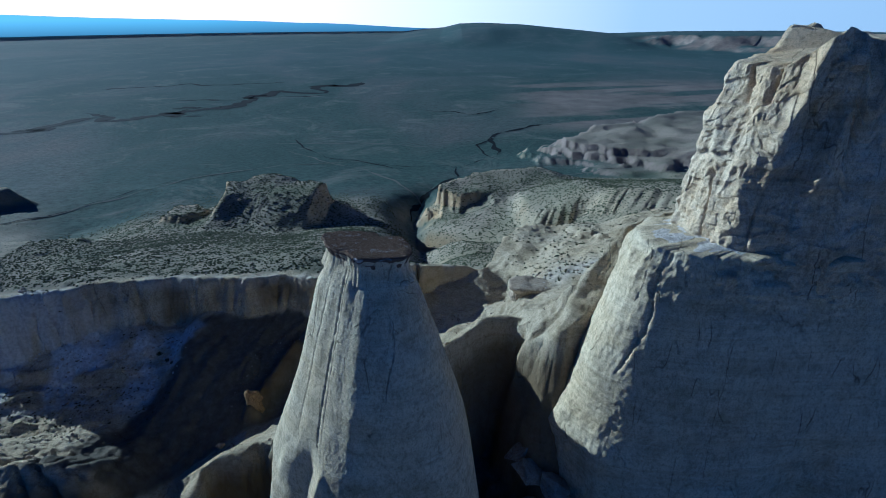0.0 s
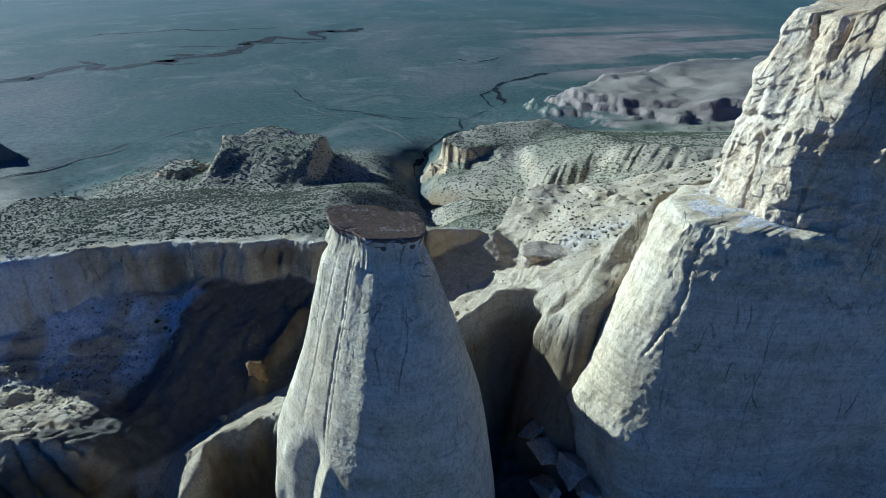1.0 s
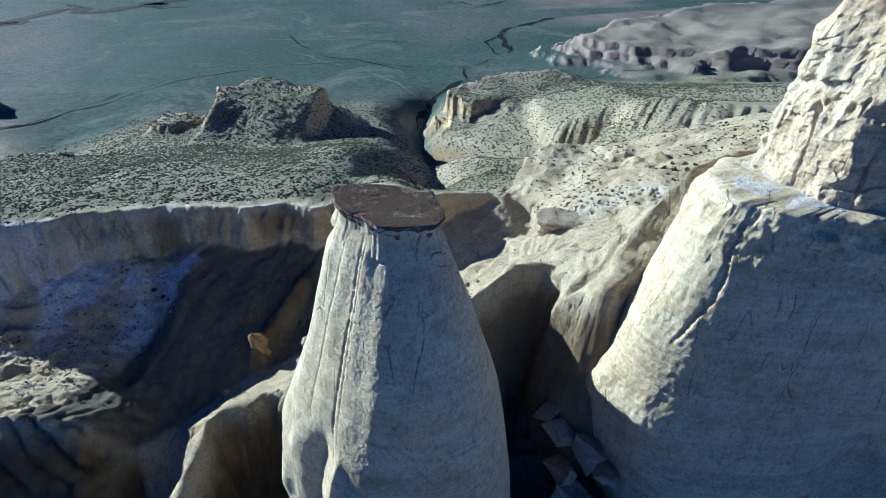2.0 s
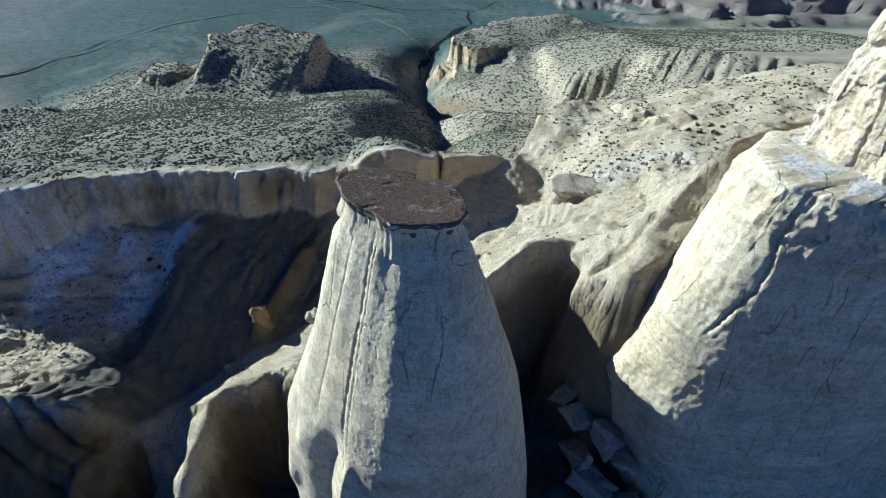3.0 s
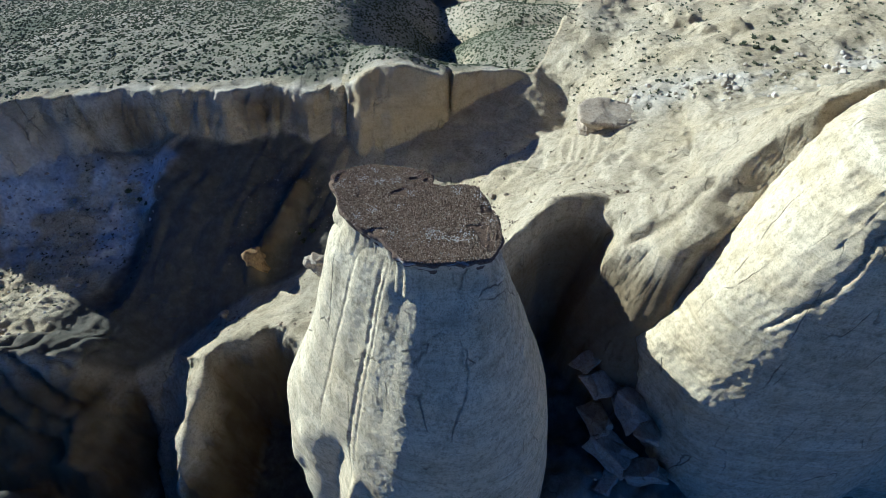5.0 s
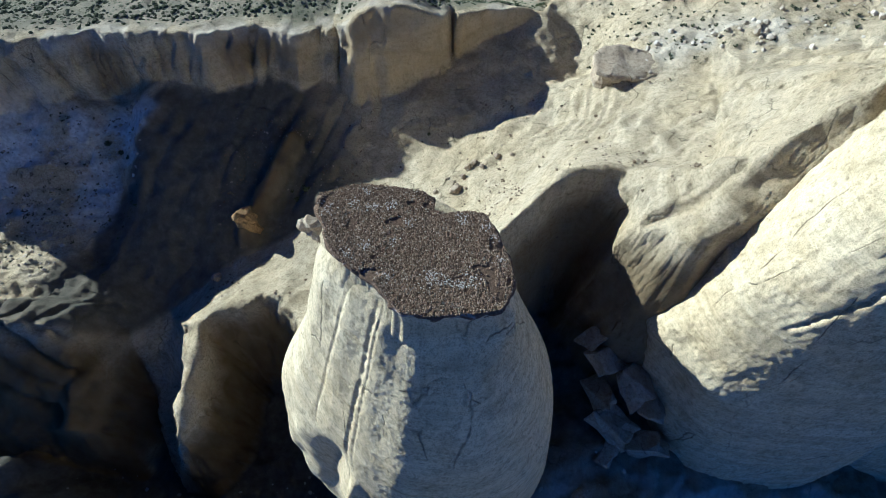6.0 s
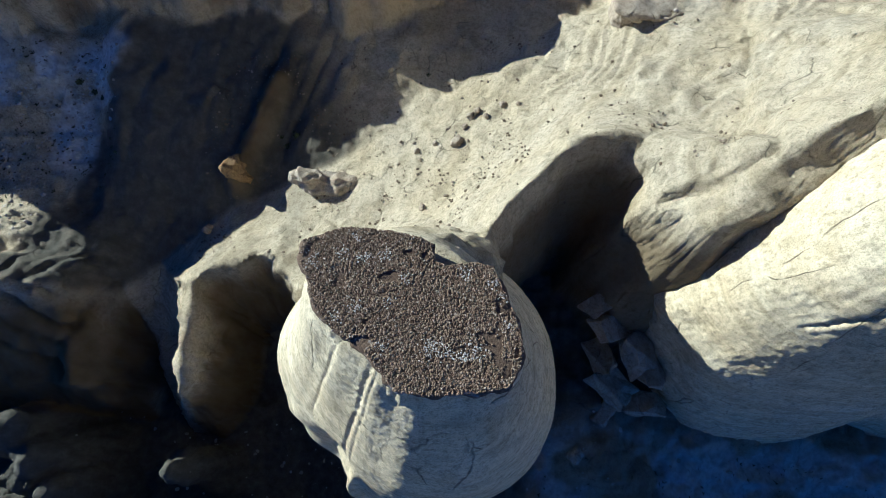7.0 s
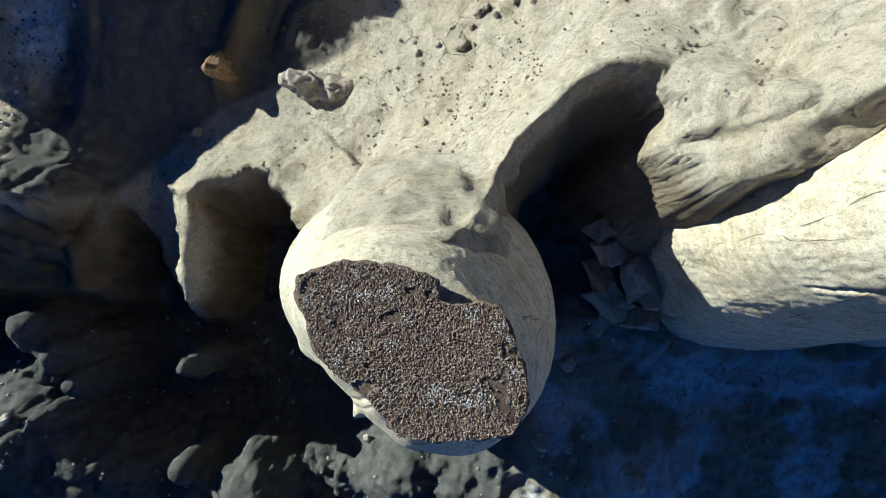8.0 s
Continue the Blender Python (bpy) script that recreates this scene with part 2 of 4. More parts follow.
    lean = np.interp(x, [-26, -22, -17, -12, -7.4, -5, 9, 12], [2.6, 6, 5.5, 3.6, 2.2, 1.7, 1.7, 2.6])
    t = np.clip((s + lean) / lean, 0, 1) ** 0.75
    return v + (up - v) * t, up, s


def lower(x, y):
    """The ravine bed at the foot of the towers."""
    z = np.interp(x, [-90, -66, -50, -30, -16, 0, 12, 30, 45, 80], [-40, -44, -47, -45, -38, -23, -20, -23, -25.5, -26])
    z = z + np.interp(y, [0, 25, 45, 60, 76], [-5, -2, 0, 2.0, 7.0])
    d, top = line_near(x, y, [(-100, 36, -30), (-74, 40, -31), (-66, 30, -32), (-50, 25, -34), (-30, 24, -34), (-8, 28, -33), (4, 28, -33)])
    z = z + np.maximum(top - z, 0) * np.exp(-(d / 8.5) ** 3)
    wild = 1 + 0.3 * fbm(x / 6, y / 6, 0, 4, 77)
    for mx, my, top, wide in ((-69, 51.5, -22.5, 5.0), (-65, 47.5, -23.5, 4), (-62.5, 43, -25, 2.6), (-71, 33.5, -22, 7), (-63, 29, -25, 6), (-45.6, 46, -25.5, 2.2), (-45.6, 30.5, -26, 2.2), (-35, 27, -25.5, 6),
                              (-12, 31, -25, 6), (-4, 30, -25.5, 4), (7.4, 38.2, -20.5, 2.8), (12.3, 38.8, -21.5, 2.0), (20.8, 34, -18.5, 4.2), (23.3, 30.5, -19.5, 4)):
        d = np.hypot(x - mx, (y - my) * 0.8) / wide * np.clip(wild, 0.6, 1.6)
        z = z + np.maximum(top - z, 0) * np.exp(-d ** 2.6)
    return z + 1.0 * fbm(x / 9, y / 9, 0, 4, 71) + 0.45 * ridged(x / 4.5, y / 4.5, 0, 3, 73) + 0.35 * fbm(x / 1.6, y / 1.6, 0, 3, 75)


def ground(x, y):
    n, up, s = bench(x, y)
    low = lower(x, y)
    e = inside_distance(x, y, BENCH) + 0.25 * fbm(x / 4, y / 4, 0, 3, 81)
    drop = np.maximum(n - low, 0)
    t = np.clip(1 + e / (1.2 + (0.17 - 0.09 * smooth(-58, -52, x) * smooth(-20, -25, x)) * drop), 0, 1) ** 0.8
    slab = np.where(e > -14, 1 + 0.5 * np.minimum(e, 0) / 14, np.clip(0.5 * (1 + (e + 14) / 2.5), 0, 1))
    t = t + (slab - t) * smooth(-55.5, -58.5, x) * (y < 90) * smooth(53, 58, y)
    z = low + (n - low) * t
    return np.where(y < 160, z, n), s, np.minimum(drop, 60.0), t


# ---- materials ----
def material(name, colour, rough=0.9):
    m = bpy.data.materials.new(name)
    m.use_nodes = True
    n, l = m.node_tree.nodes, m.node_tree.links
    p = n["Principled BSDF"]
    p.inputs["Roughness"].default_value = rough
    p.inputs["Specular IOR Level"].default_value = 0.15
    p.inputs["Base Color"].default_value = (*colour, 1)
    return m, n, l, p


def place(n, l, scale):
    """World-size coordinates, stretched per axis."""
    g = n.new("ShaderNodeNewGeometry")
    v = n.new("ShaderNodeVectorMath")
    v.operation = "MULTIPLY"
    v.inputs[1].default_value = scale
    l.new(g.outputs["Position"], v.inputs[0])
    return v.outputs[0]


def noise_tex(n, l, scale, detail=6, stretch=(1, 1, 1), rough=0.6, distort=0.0):
    t = n.new("ShaderNodeTexNoise")
    t.inputs["Scale"].default_value = scale
    t.inputs["Detail"].default_value = detail
    t.inputs["Roughness"].default_value = rough
    t.inputs["Distortion"].default_value = distort
    l.new(place(n, l, stretch), t.inputs["Vector"])
    return t.outputs["Fac"]


def ramp(n, l, fac, stops):
    r = n.new("ShaderNodeValToRGB")
    els = r.color_ramp.elements
    while len(els) < len(stops):
        els.new(0.5)
    for e, (p, c) in zip(els, stops):
        e.position, e.color = p, (*c, 1) if len(c) == 3 else c
    l.new(fac, r.inputs["Fac"])
    return r.outputs["Color"]


def mix(n, l, fac, a, b, mode="MIX"):
    m = n.new("ShaderNodeMix")
    m.data_type, m.blend_type = "RGBA", mode
    for sock, v in ((m.inputs["Factor"], fac), (m.inputs["A"], a), (m.inputs["B"], b)):
        if isinstance(v, (int, float)):
            sock.default_value = v
        elif isinstance(v, tuple):
            sock.default_value = (*v, 1)
        else:
            l.new(v, sock)
    return m.outputs["Result"]


def calc(n, l, op, a, b=0.0):
    m = n.new("ShaderNodeMath")
    m.operation = op
    for sock, v in zip(m.inputs, (a, b)):
        if isinstance(v, (int, float)):
            sock.default_value = v
        else:
            l.new(v, sock)
    return m.outputs[0]


def bumps(n, l, p, layers):
    """Layers of (height, metres): relief on the surface."""
    last = None
    for height, dist in layers:
        b = n.new("ShaderNodeBump")
        b.inputs["Strength"].default_value = 1.0
        b.inputs["Distance"].default_value = dist
        l.new(height, b.inputs["Height"])
        if last is not None:
            l.new(last, b.inputs["Normal"])
        last = b.outputs["Normal"]
    l.new(last, p.inputs["Normal"])


def chalk_colour(n, l, pale, warm, dark):
    """Bedded chalk: broad tints, thin beds, hanging stains, grain and cracks."""
    big = noise_tex(n, l, 0.09, 5, (1, 1, 1.6))
    band = noise_tex(n, l, 0.5, 6, (0.12, 0.12, 1.3), 0.65, 0.4)
    beds = noise_tex(n, l, 1.0, 4, (0.1, 0.1, 3.2), 0.7, 0.3)
    stain = noise_tex(n, l, 0.8, 6, (1, 1, 0.09), 0.7, 0.2)
    fine = noise_tex(n, l, 2.4, 9, (1, 1, 0.7), 0.75)
    grit = noise_tex(n, l, 8.5, 6, (1, 1, 0.8), 0.8)
    c = ramp(n, l, big, [(0.3, warm), (0.62, pale)])
    c = mix(n, l, calc(n, l, "MULTIPLY", ramp(n, l, band, [(0.36, (1, 1, 1)), (0.56, (0, 0, 0))]), 0.42), c, dark)
    c = mix(n, l, calc(n, l, "MULTIPLY", ramp(n, l, stain, [(0.38, (1, 1, 1)), (0.55, (0, 0, 0))]), 0.22), c, dark)
    c = mix(n, l, 0.25, c, ramp(n, l, beds, [(0.35, (0.5, 0.48, 0.45)), (0.5, (1, 1, 1))]), "MULTIPLY")
    c = mix(n, l, 0.52, c, ramp(n, l, fine, [(0.38, (0.36, 0.34, 0.3)), (0.5, (1, 1, 1))]), "MULTIPLY")
    c = mix(n, l, 0.5, c, ramp(n, l, grit, [(0.4, (0.36, 0.35, 0.33)), (0.51, (1, 1, 1))]), "MULTIPLY")
    mottle = noise_tex(n, l, 0.45, 7, (1, 1, 0.8), 0.7, 0.8)
    c = mix(n, l, 0.4, c, ramp(n, l, mottle, [(0.38, (0.45, 0.44, 0.4)), (0.52, (1, 1, 1))]), "MULTIPLY")
    crack = n.new("ShaderNodeTexVoronoi")
    crack.feature = "DISTANCE_TO_EDGE"
    crack.inputs["Scale"].default_value = 0.2
    wobble = n.new("ShaderNodeMix")
    wobble.data_type = "RGBA"
    wobble.inputs["Factor"].default_value = 0.05
    nt = n.new("ShaderNodeTexNoise")
    nt.inputs["Scale"].default_value = 0.5
    pos = place(n, l, (1, 1, 0.16))
    l.new(pos, nt.inputs["Vector"])
    add = n.new("ShaderNodeVectorMath")
    add.operation = "MULTIPLY_ADD"
    add.inputs[1].default_value = (1.6, 1.6, 1.6)
    l.new(nt.outputs["Color"], add.inputs[0])
    l.new(pos, add.inputs[2])
    l.new(add.outputs[0], crack.inputs["Vector"])
    gap = ramp(n, l, crack.outputs["Distance"], [(0.0, (0, 0, 0)), (0.012, (1, 1, 1))])
    gate = ramp(n, l, noise_tex(n, l, 0.22, 3), [(0.52, (0, 0, 0)), (0.58, (1, 1, 1))])
    gap = mix(n, l, gate, (1.0, 1.0, 1.0), gap)
    c = mix(n, l, 0.5, c, gap, "MULTIPLY")
    chip = n.new("ShaderNodeTexVoronoi")
    chip.inputs["Scale"].default_value = 1.7
    chip.inputs["Randomness"].default_value = 1.0
    l.new(add.outputs[0], chip.inputs["Vector"])
    pit = ramp(n, l, chip.outputs["Distance"], [(0.05, (0.45, 0.42, 0.36)), (0.16, (1, 1, 1))])
    c = mix(n, l, calc(n, l, "MULTIPLY", ramp(n, l, noise_tex(n, l, 0.35, 4), [(0.5, (0, 0, 0)), (0.6, (1, 1, 1))]), 0.6), c, mix(n, l, 1.0, c, pit, "MULTIPLY"))
    return c, (fine, band, grit, gap, beds)


def chalk_material(name, pale, warm, dark, grain=0.09, bed=0.16):
    m, n, l, p = material(name, pale, 0.95)
    c, (fine, band, grit, gap, beds) = chalk_colour(n, l, pale, warm, dark)
    l.new(c, p.inputs["Base Color"])
    bumps(n, l, p, [(band, bed), (beds, 0.06), (gap, 0.12), (fine, grain), (grit, 0.09)])
    return m


CHALK = chalk_material("chalk", (0.8, 0.72, 0.49), (0.75, 0.64, 0.395), (0.48, 0.395, 0.215))
CRAG = chalk_material("crag_chalk", (0.84, 0.77, 0.57), (0.8, 0.62, 0.33), (0.48, 0.36, 0.18), 0.16, 0.22)


def ground_material():
    """Chalk, scree, steppe and plain on one sheet, by the mesh's masks; some haze and shade are put into the colour."""
    m, n, l, p = material("ground", (0.5, 0.45, 0.35), 0.97)
    c, (fine, band, grit, gap, beds) = chalk_colour(n, l, (0.73, 0.65, 0.45), (0.66, 0.565, 0.35), (0.43, 0.355, 0.195))

    def soil(name):
        a = n.new("ShaderNodeAttribute")
        a.attribute_name = name
        return a.outputs["Fac"]

    speck = noise_tex(n, l, 1.1, 6, (1, 1, 0.3), 0.75)
    patch = noise_tex(n, l, 0.035, 5, (1, 1, 0.2))
    steppe = ramp(n, l, patch, [(0.32, (0.2, 0.205, 0.13)), (0.5, (0.32, 0.295, 0.21)), (0.68, (0.45, 0.4, 0.3))])
    steppe = mix(n, l, ramp(n, l, speck, [(0.55, (0, 0, 0)), (0.63, (1, 1, 1))]), steppe, (0.12, 0.14, 0.075))
    wide = noise_tex(n, l, 0.004, 7, (1, 0.6, 0.2), 0.6, 0.8)
    # blue-green steppe tones with some haze blue put into them
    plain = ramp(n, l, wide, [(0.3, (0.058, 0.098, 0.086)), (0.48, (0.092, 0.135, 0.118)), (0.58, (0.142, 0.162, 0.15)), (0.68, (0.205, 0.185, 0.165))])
    plain = mix(n, l, 0.75, plain, ramp(n, l, noise_tex(n, l, 0.3, 9, (1, 1, 0.3), 0.85), [(0.38, (0.35, 0.35, 0.35)), (0.58, (1, 1, 1))]), "MULTIPLY")
    # grey ravine dirt, darkened further to stand in for deep shade
    dirt_shade = ramp(n, l, noise_tex(n, l, 0.7, 8, (1, 1, 0.6), 0.7), [(0.3, (0.078, 0.079, 0.065)), (0.5, (0.12, 0.117, 0.096)), (0.7, (0.19, 0.173, 0.138))])
    c = mix(n, l, soil("dirt_shade"), c, dirt_shade)
    ochre = ramp(n, l, noise_tex(n, l, 0.25, 6, (1, 1, 0.4)), [(0.3, (0.14, 0.1, 0.042)), (0.7, (0.25, 0.19, 0.095))])
    c = mix(n, l, soil("ochre"), c, ochre)
    white = ramp(n, l, noise_tex(n, l, 1.5, 7), [(0.35, (0.55, 0.54, 0.5)), (0.6, (0.82, 0.81, 0.77))])
    c = mix(n, l, soil("white"), c, white)
    salt = noise_tex(n, l, 0.012, 9, (1, 1, 0.2), 0.78, 0.7)
    plain = mix(n, l, calc(n, l, "MULTIPLY", ramp(n, l, salt, [(0.53, (0, 0, 0)), (0.66, (1, 1, 1))]), 0.7), plain, (0.23, 0.23, 0.2))
    # distant haze painted into the plain and skyline hills, bluer with distance
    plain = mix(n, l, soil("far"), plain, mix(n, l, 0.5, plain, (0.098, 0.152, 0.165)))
    c = mix(n, l, soil("steppe"), c, steppe)
    cream = ramp(n, l, noise_tex(n, l, 0.2, 7, (1, 1, 1.6), 0.7), [(0.3, (0.46, 0.33, 0.15)), (0.5, (0.6, 0.48, 0.27)), (0.68, (0.68, 0.58, 0.38))])
    c = mix(n, l, soil("cream"), c, cream)
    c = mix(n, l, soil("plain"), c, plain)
    tan = ramp(n, l, noise_tex(n, l, 0.02, 8, (1, 1, 2), 0.7), [(0.3, (0.16, 0.135, 0.115)), (0.65, (0.36, 0.31, 0.265))])
    c = mix(n, l, soil("tan"), c, tan)
    l.new(c, p.inputs["Base Color"])
    bumps(n, l, p, [(band, 0.25), (beds, 0.12), (gap, 0.25), (fine, 0.26), (grit, 0.18), (speck, 0.12)])
    return m


GROUND = ground_material()


# ---- mesh helpers ----
def sheet(name, verts, faces, mat, parent=None, smooth_faces=True):
    """One mesh object from arrays of places and quads."""
    me = bpy.data.meshes.new(name)
    me.from_pydata([], [], [])
    me.vertices.add(len(verts))
    me.vertices.foreach_set("co", np.ascontiguousarray(verts, np.float32).ravel())
    k = faces.shape[1]
    me.loops.add(faces.size)
    me.loops.foreach_set("vertex_index", faces.astype(np.int32).ravel())
    me.polygons.add(len(faces))
    me.polygons.foreach_set("loop_start", np.arange(0, faces.size, k, dtype=np.int32))
    me.polygons.foreach_set("use_smooth", np.full(len(faces), smooth_faces))
    me.update(calc_edges=True)
    me.validate()
    me.materials.append(mat)
    ob = new(name, me)
    ob.parent = parent
    return ob


def grid_faces(rows, cols, wrap=False):
    i, j = np.meshgrid(np.arange(rows - 1), np.arange(cols if wrap else cols - 1), indexing="ij")
    k = (j + 1) % cols
    return np.stack([i * cols + j, i * cols + k, (i + 1) * cols + k, (i + 1) * cols + j], -1).reshape(-1, 4)


def grid_normals(v):
    n = np.cross(np.gradient(v, axis=1), np.gradient(v, axis=0))
    return n / np.maximum(np.linalg.norm(n, axis=-1, keepdims=True), 1e-9)


# ---- the ground, one sheet to the horizon ----
def steps(a, b, fine, grow, reach_low, reach_high):
    out = list(np.arange(a, b, fine))
    s, v = fine, out[-1]
    while v < reach_high:
        s = s * (1 + grow)
        v += s
        out.append(v)
    s, v = fine, a
    while v > reach_low:
        s = s * (1 + grow)
        v -= s
        out.insert(0, v)
    return np.array(out)


gx = steps(-92, 62, 0.38, 0.028, -5200, 5200)
gy = steps(22, 128, 0.38, 0.011, -900, 6000)
GX, GY = np.meshgrid(gx, gy)
GZ, rim_s, brink_drop, brink_t = ground(GX, GY)
gv = np.stack([GX, GY, GZ], -1)
gn = grid_normals(gv)
gn *= np.where(gn[..., 2:] < 0, -1, 1)
steep = smooth(0.85, 0.35, gn[..., 2]) * smooth(220, 140, GY)
bump = 0.55 * fbm(GX / 4, GY / 4, GZ / 4, 5, 91) + 0.22 * vnoise(GX / 9, GY / 9, GZ / 0.9, 95)
fine_relief = 0.2 * fbm(GX / 1.7, GY / 1.7, GZ / 1.7, 2, 97) * smooth(160, 128, GY) * smooth(-100, -90, GX) * smooth(70, 60, GX)
# slanting joints in the wall beside the ravine
slant = GZ + 0.75 * GX + 0.2 * GY + 1.2 * fbm(GX / 6, GY / 6, GZ / 6, 3, 93)
joint = 0 * GX
for c0, wide, deep in ((-60.5, 0.5, 1.4), (-56.0, 0.3, 0.8), (-52.5, 0.6, 1.8), (-48.5, 0.35, 1.0)):
    joint = joint - deep * np.exp(-((slant - c0) / wide) ** 2)
bump = bump + 0.5 * ridged(GX / 5, GY / 5, GZ / 3, 3, 94) * smooth(-20, -30, GX)
gv = gv + gn * (joint * smooth(-56, -59, GX) * smooth(80, 74, GY) * smooth(0.0, 2.0, brink_drop))[..., None]
gv = gv + gn * (bump * steep + fine_relief)[..., None]
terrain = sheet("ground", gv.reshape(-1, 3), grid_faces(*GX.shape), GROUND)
tagged(terrain, "pale chalk badland falling to a wide grey-green steppe plain", "ground", kind="structure")
turf = smooth(0.5, 4.0, rim_s) * smooth(0.5, 0.8, gn[..., 2]) * (1 - 0.45 * smooth(6, 40, GX + 0.35 * (GY - 140)) * smooth(250, 160, GY))
far_soil = np.maximum(np.maximum(smooth(-31, -37, GZ), smooth(850, 1000, np.hypot(GX, GY))) * smooth(150, 240, GY), smooth(420, 500, GY) * smooth(2, -20, GZ))
crust = smooth(-1.2, -0.4, rim_s) * smooth(3.5, 1.0, rim_s) * smooth(-0.4, 0.3, fbm(GX / 3, GY / 3, 0, 4, 103)) * 0.3
crust = np.maximum(crust, smooth(-53, -58, GX - 0.6 * (GY - 99) + 4.5 * fbm(GX / 6, GY / 6, 0, 4, 119)) * smooth(86, 92, GY) * smooth(109, 104, GY) * 0.95 * smooth(-0.5, 0.3, fbm(GX / 6, GY / 4, 0, 5, 105)))
crust = np.maximum(crust, 0.35 * smooth(15, 22, GX) * np.exp(-((GY - 107.5 + 0.05 * (GX - 22)) / 4) ** 2) * smooth(-0.3, 0.4, fbm(GX / 4, GY / 2.5, 0, 5, 107)))
crust = np.maximum(crust, 0.85 * smooth(3, 9, GX) * smooth(56, 48, GY) * smooth(-0.25, 0.35, fbm(GX / 7, GY / 7, 0, 4, 111)))
# low ground and wall feet: dirt plus shade painted as darker colour
low_soil_shade = smooth(0.35, 0.0, brink_t) * smooth(100, 80, GY) * (1 - 0.55 * smooth(0, 8, GX) * smooth(60, 52, GY))
talus_edge = GX - 0.6 * (GY - 99) + 4.5 * fbm(GX / 6, GY / 6, 0, 4, 119)
gorge_y = np.interp(GX, [-60, -52, -40, -25, -10, 3, 16], [70, 76, 83.5, 89, 97, 104, 113])
fan = smooth(-1.0, 1.0, GY - gorge_y) * smooth(-2.6, -3.8, rim_s + np.interp(GX, [-26, -22, -17, -12, -7.4, -5], [0, 3.2, 2.8, 0.9, -0.4, -0.8])) * smooth(-18, -30, GX + 0.5 * (GY - 100)) * smooth(-60, -55, talus_edge) * smooth(0.7, 0.9, brink_t)
# rib tint in the ochre mask imitates light and shade across the flutes
rib = smooth(0.25, 0.7, flutes(GX, GY)) * fan
# the shadowed fan takes the same darkening in its colour
low_soil_shade = np.maximum(low_soil_shade, 0.95 * fan)
saddle = smooth(-24, -31, GX) * smooth(-50, -46, GX) * smooth(70, 73, GY) * smooth(91, 84, GY)
low_soil_shade = np.maximum(low_soil_shade, saddle * (0.25 + 0.2 * fbm(GX / 4, GY / 4, 0, 3, 117)))
ends = np.maximum(smooth(-88, -93, GX), smooth(-66, -62, GX)) * smooth(-130, -126, GX) * smooth(-40, -50, GX) * smooth(205, 212, GY) * smooth(262, 256, GY)
ends = np.maximum(ends, smooth(-16, -12, GX) * smooth(20, 8, GX) * smooth(236, 240, GY) * smooth(300, 280, GY))
cliffs = ends * smooth(0.88, 0.68, gn[..., 2]) * smooth(-40, -34, GZ)
reach = np.hypot(GX, GY)
bands = 0.75 * smooth(0.0, 0.5, fbm(GX / 190, (GY - 0.3 * GX) / 45, 0, 5, 113) + 0.25) * smooth(40, 130, GX) * smooth(480, 560, GY) * smooth(960, 820, GY) * smooth(480, 380, GX)
bands = np.maximum(bands, smooth(0.985, 0.93, gn[..., 2]) * smooth(900, 1200, reach) * smooth(500, 600, GX))
bands = np.maximum(bands, smooth(0.98, 0.9, gn[..., 2]) * smooth(55, 75, GX) * smooth(315, 330, GY) * smooth(600, 540, GY))
bands = np.maximum(bands, 0.45 * smooth(-36, -33, GZ) * smooth(60, 80, GX) * smooth(320, 335, GY) * smooth(600, 540, GY))
prow = smooth(-26, -22, GX) * smooth(14, 8, GX) * smooth(-1.05, -0.9, rim_s / np.interp(GX, [-26, -22, -17, -12, -7.4, -5, 9, 12], [2.6, 6, 5.5, 3.6, 2.2, 1.7, 1.7, 2.6])) * smooth(0.2, -0.6, rim_s)
cliffs = np.maximum(cliffs, 0.45 * prow)
face = smooth(-3.2, -2.2, rim_s) * smooth(0.2, -0.5, rim_s) * smooth(165, 160, GY)
cliffs = np.maximum(cliffs, 0.3 * face * np.maximum(smooth(-0.1, 0.25, fbm(GX / 8, GY / 20, 0, 3, 115)), smooth(10, 16, GX)))
brown = smooth(0.97, 0.8, brink_t) * smooth(0.0, 0.06, brink_t) * smooth(6, 12, brink_drop) * np.maximum(smooth(-14, -22, GX), 0.75 * smooth(-6, -2, GX)) + 0.75 * smooth(-3.2, -2.2, rim_s) * smooth(0, -0.5, rim_s) * smooth(-10, -24, GX) * smooth(-0.45, 0.25, fbm(GX / 9, GY / 9, 0, 3, 109)) + 0.1 * smooth(-1.0, -4.0, rim_s) * smooth(-9, -5.5, rim_s) * smooth(20, 0, GX) * smooth(-44, -20, GX) + 0.8 * np.exp(-(line_near(GX, GY, [(-39, 87.2, 0), (-38, 90, 0), (-35.5, 95, 0), (-33, 101, 0)])[0] / 1.6) ** 2) + 0.75 * smooth(0.9, 0.7, gn[..., 2]) * smooth(195, 215, GY) * smooth(700, 500, GY) * smooth(-0.3, 0.4, fbm(GX / 30, GY / 30, 0, 2, 99)) + 0.1 * rib + 0.7 * smooth(-41, -37, GZ) * smooth(318, 335, GY) * smooth(520, 480, GY) * smooth(50, 70, GX)
# far sets how much painted haze the plain takes
for key, val in (("cream", cliffs), ("tan", bands), ("white", crust), ("far", smooth(500, 1500, np.hypot(GX, GY))), ("dirt_shade", low_soil_shade), ("ochre", brown), ("steppe", turf), ("plain", np.clip(far_soil, 0, 1) * np.maximum(smooth(0.7, 0.95, gn[..., 2]), smooth(850, 1000, np.hypot(GX, GY))))):
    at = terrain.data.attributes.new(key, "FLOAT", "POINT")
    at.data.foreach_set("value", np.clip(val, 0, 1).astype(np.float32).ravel())


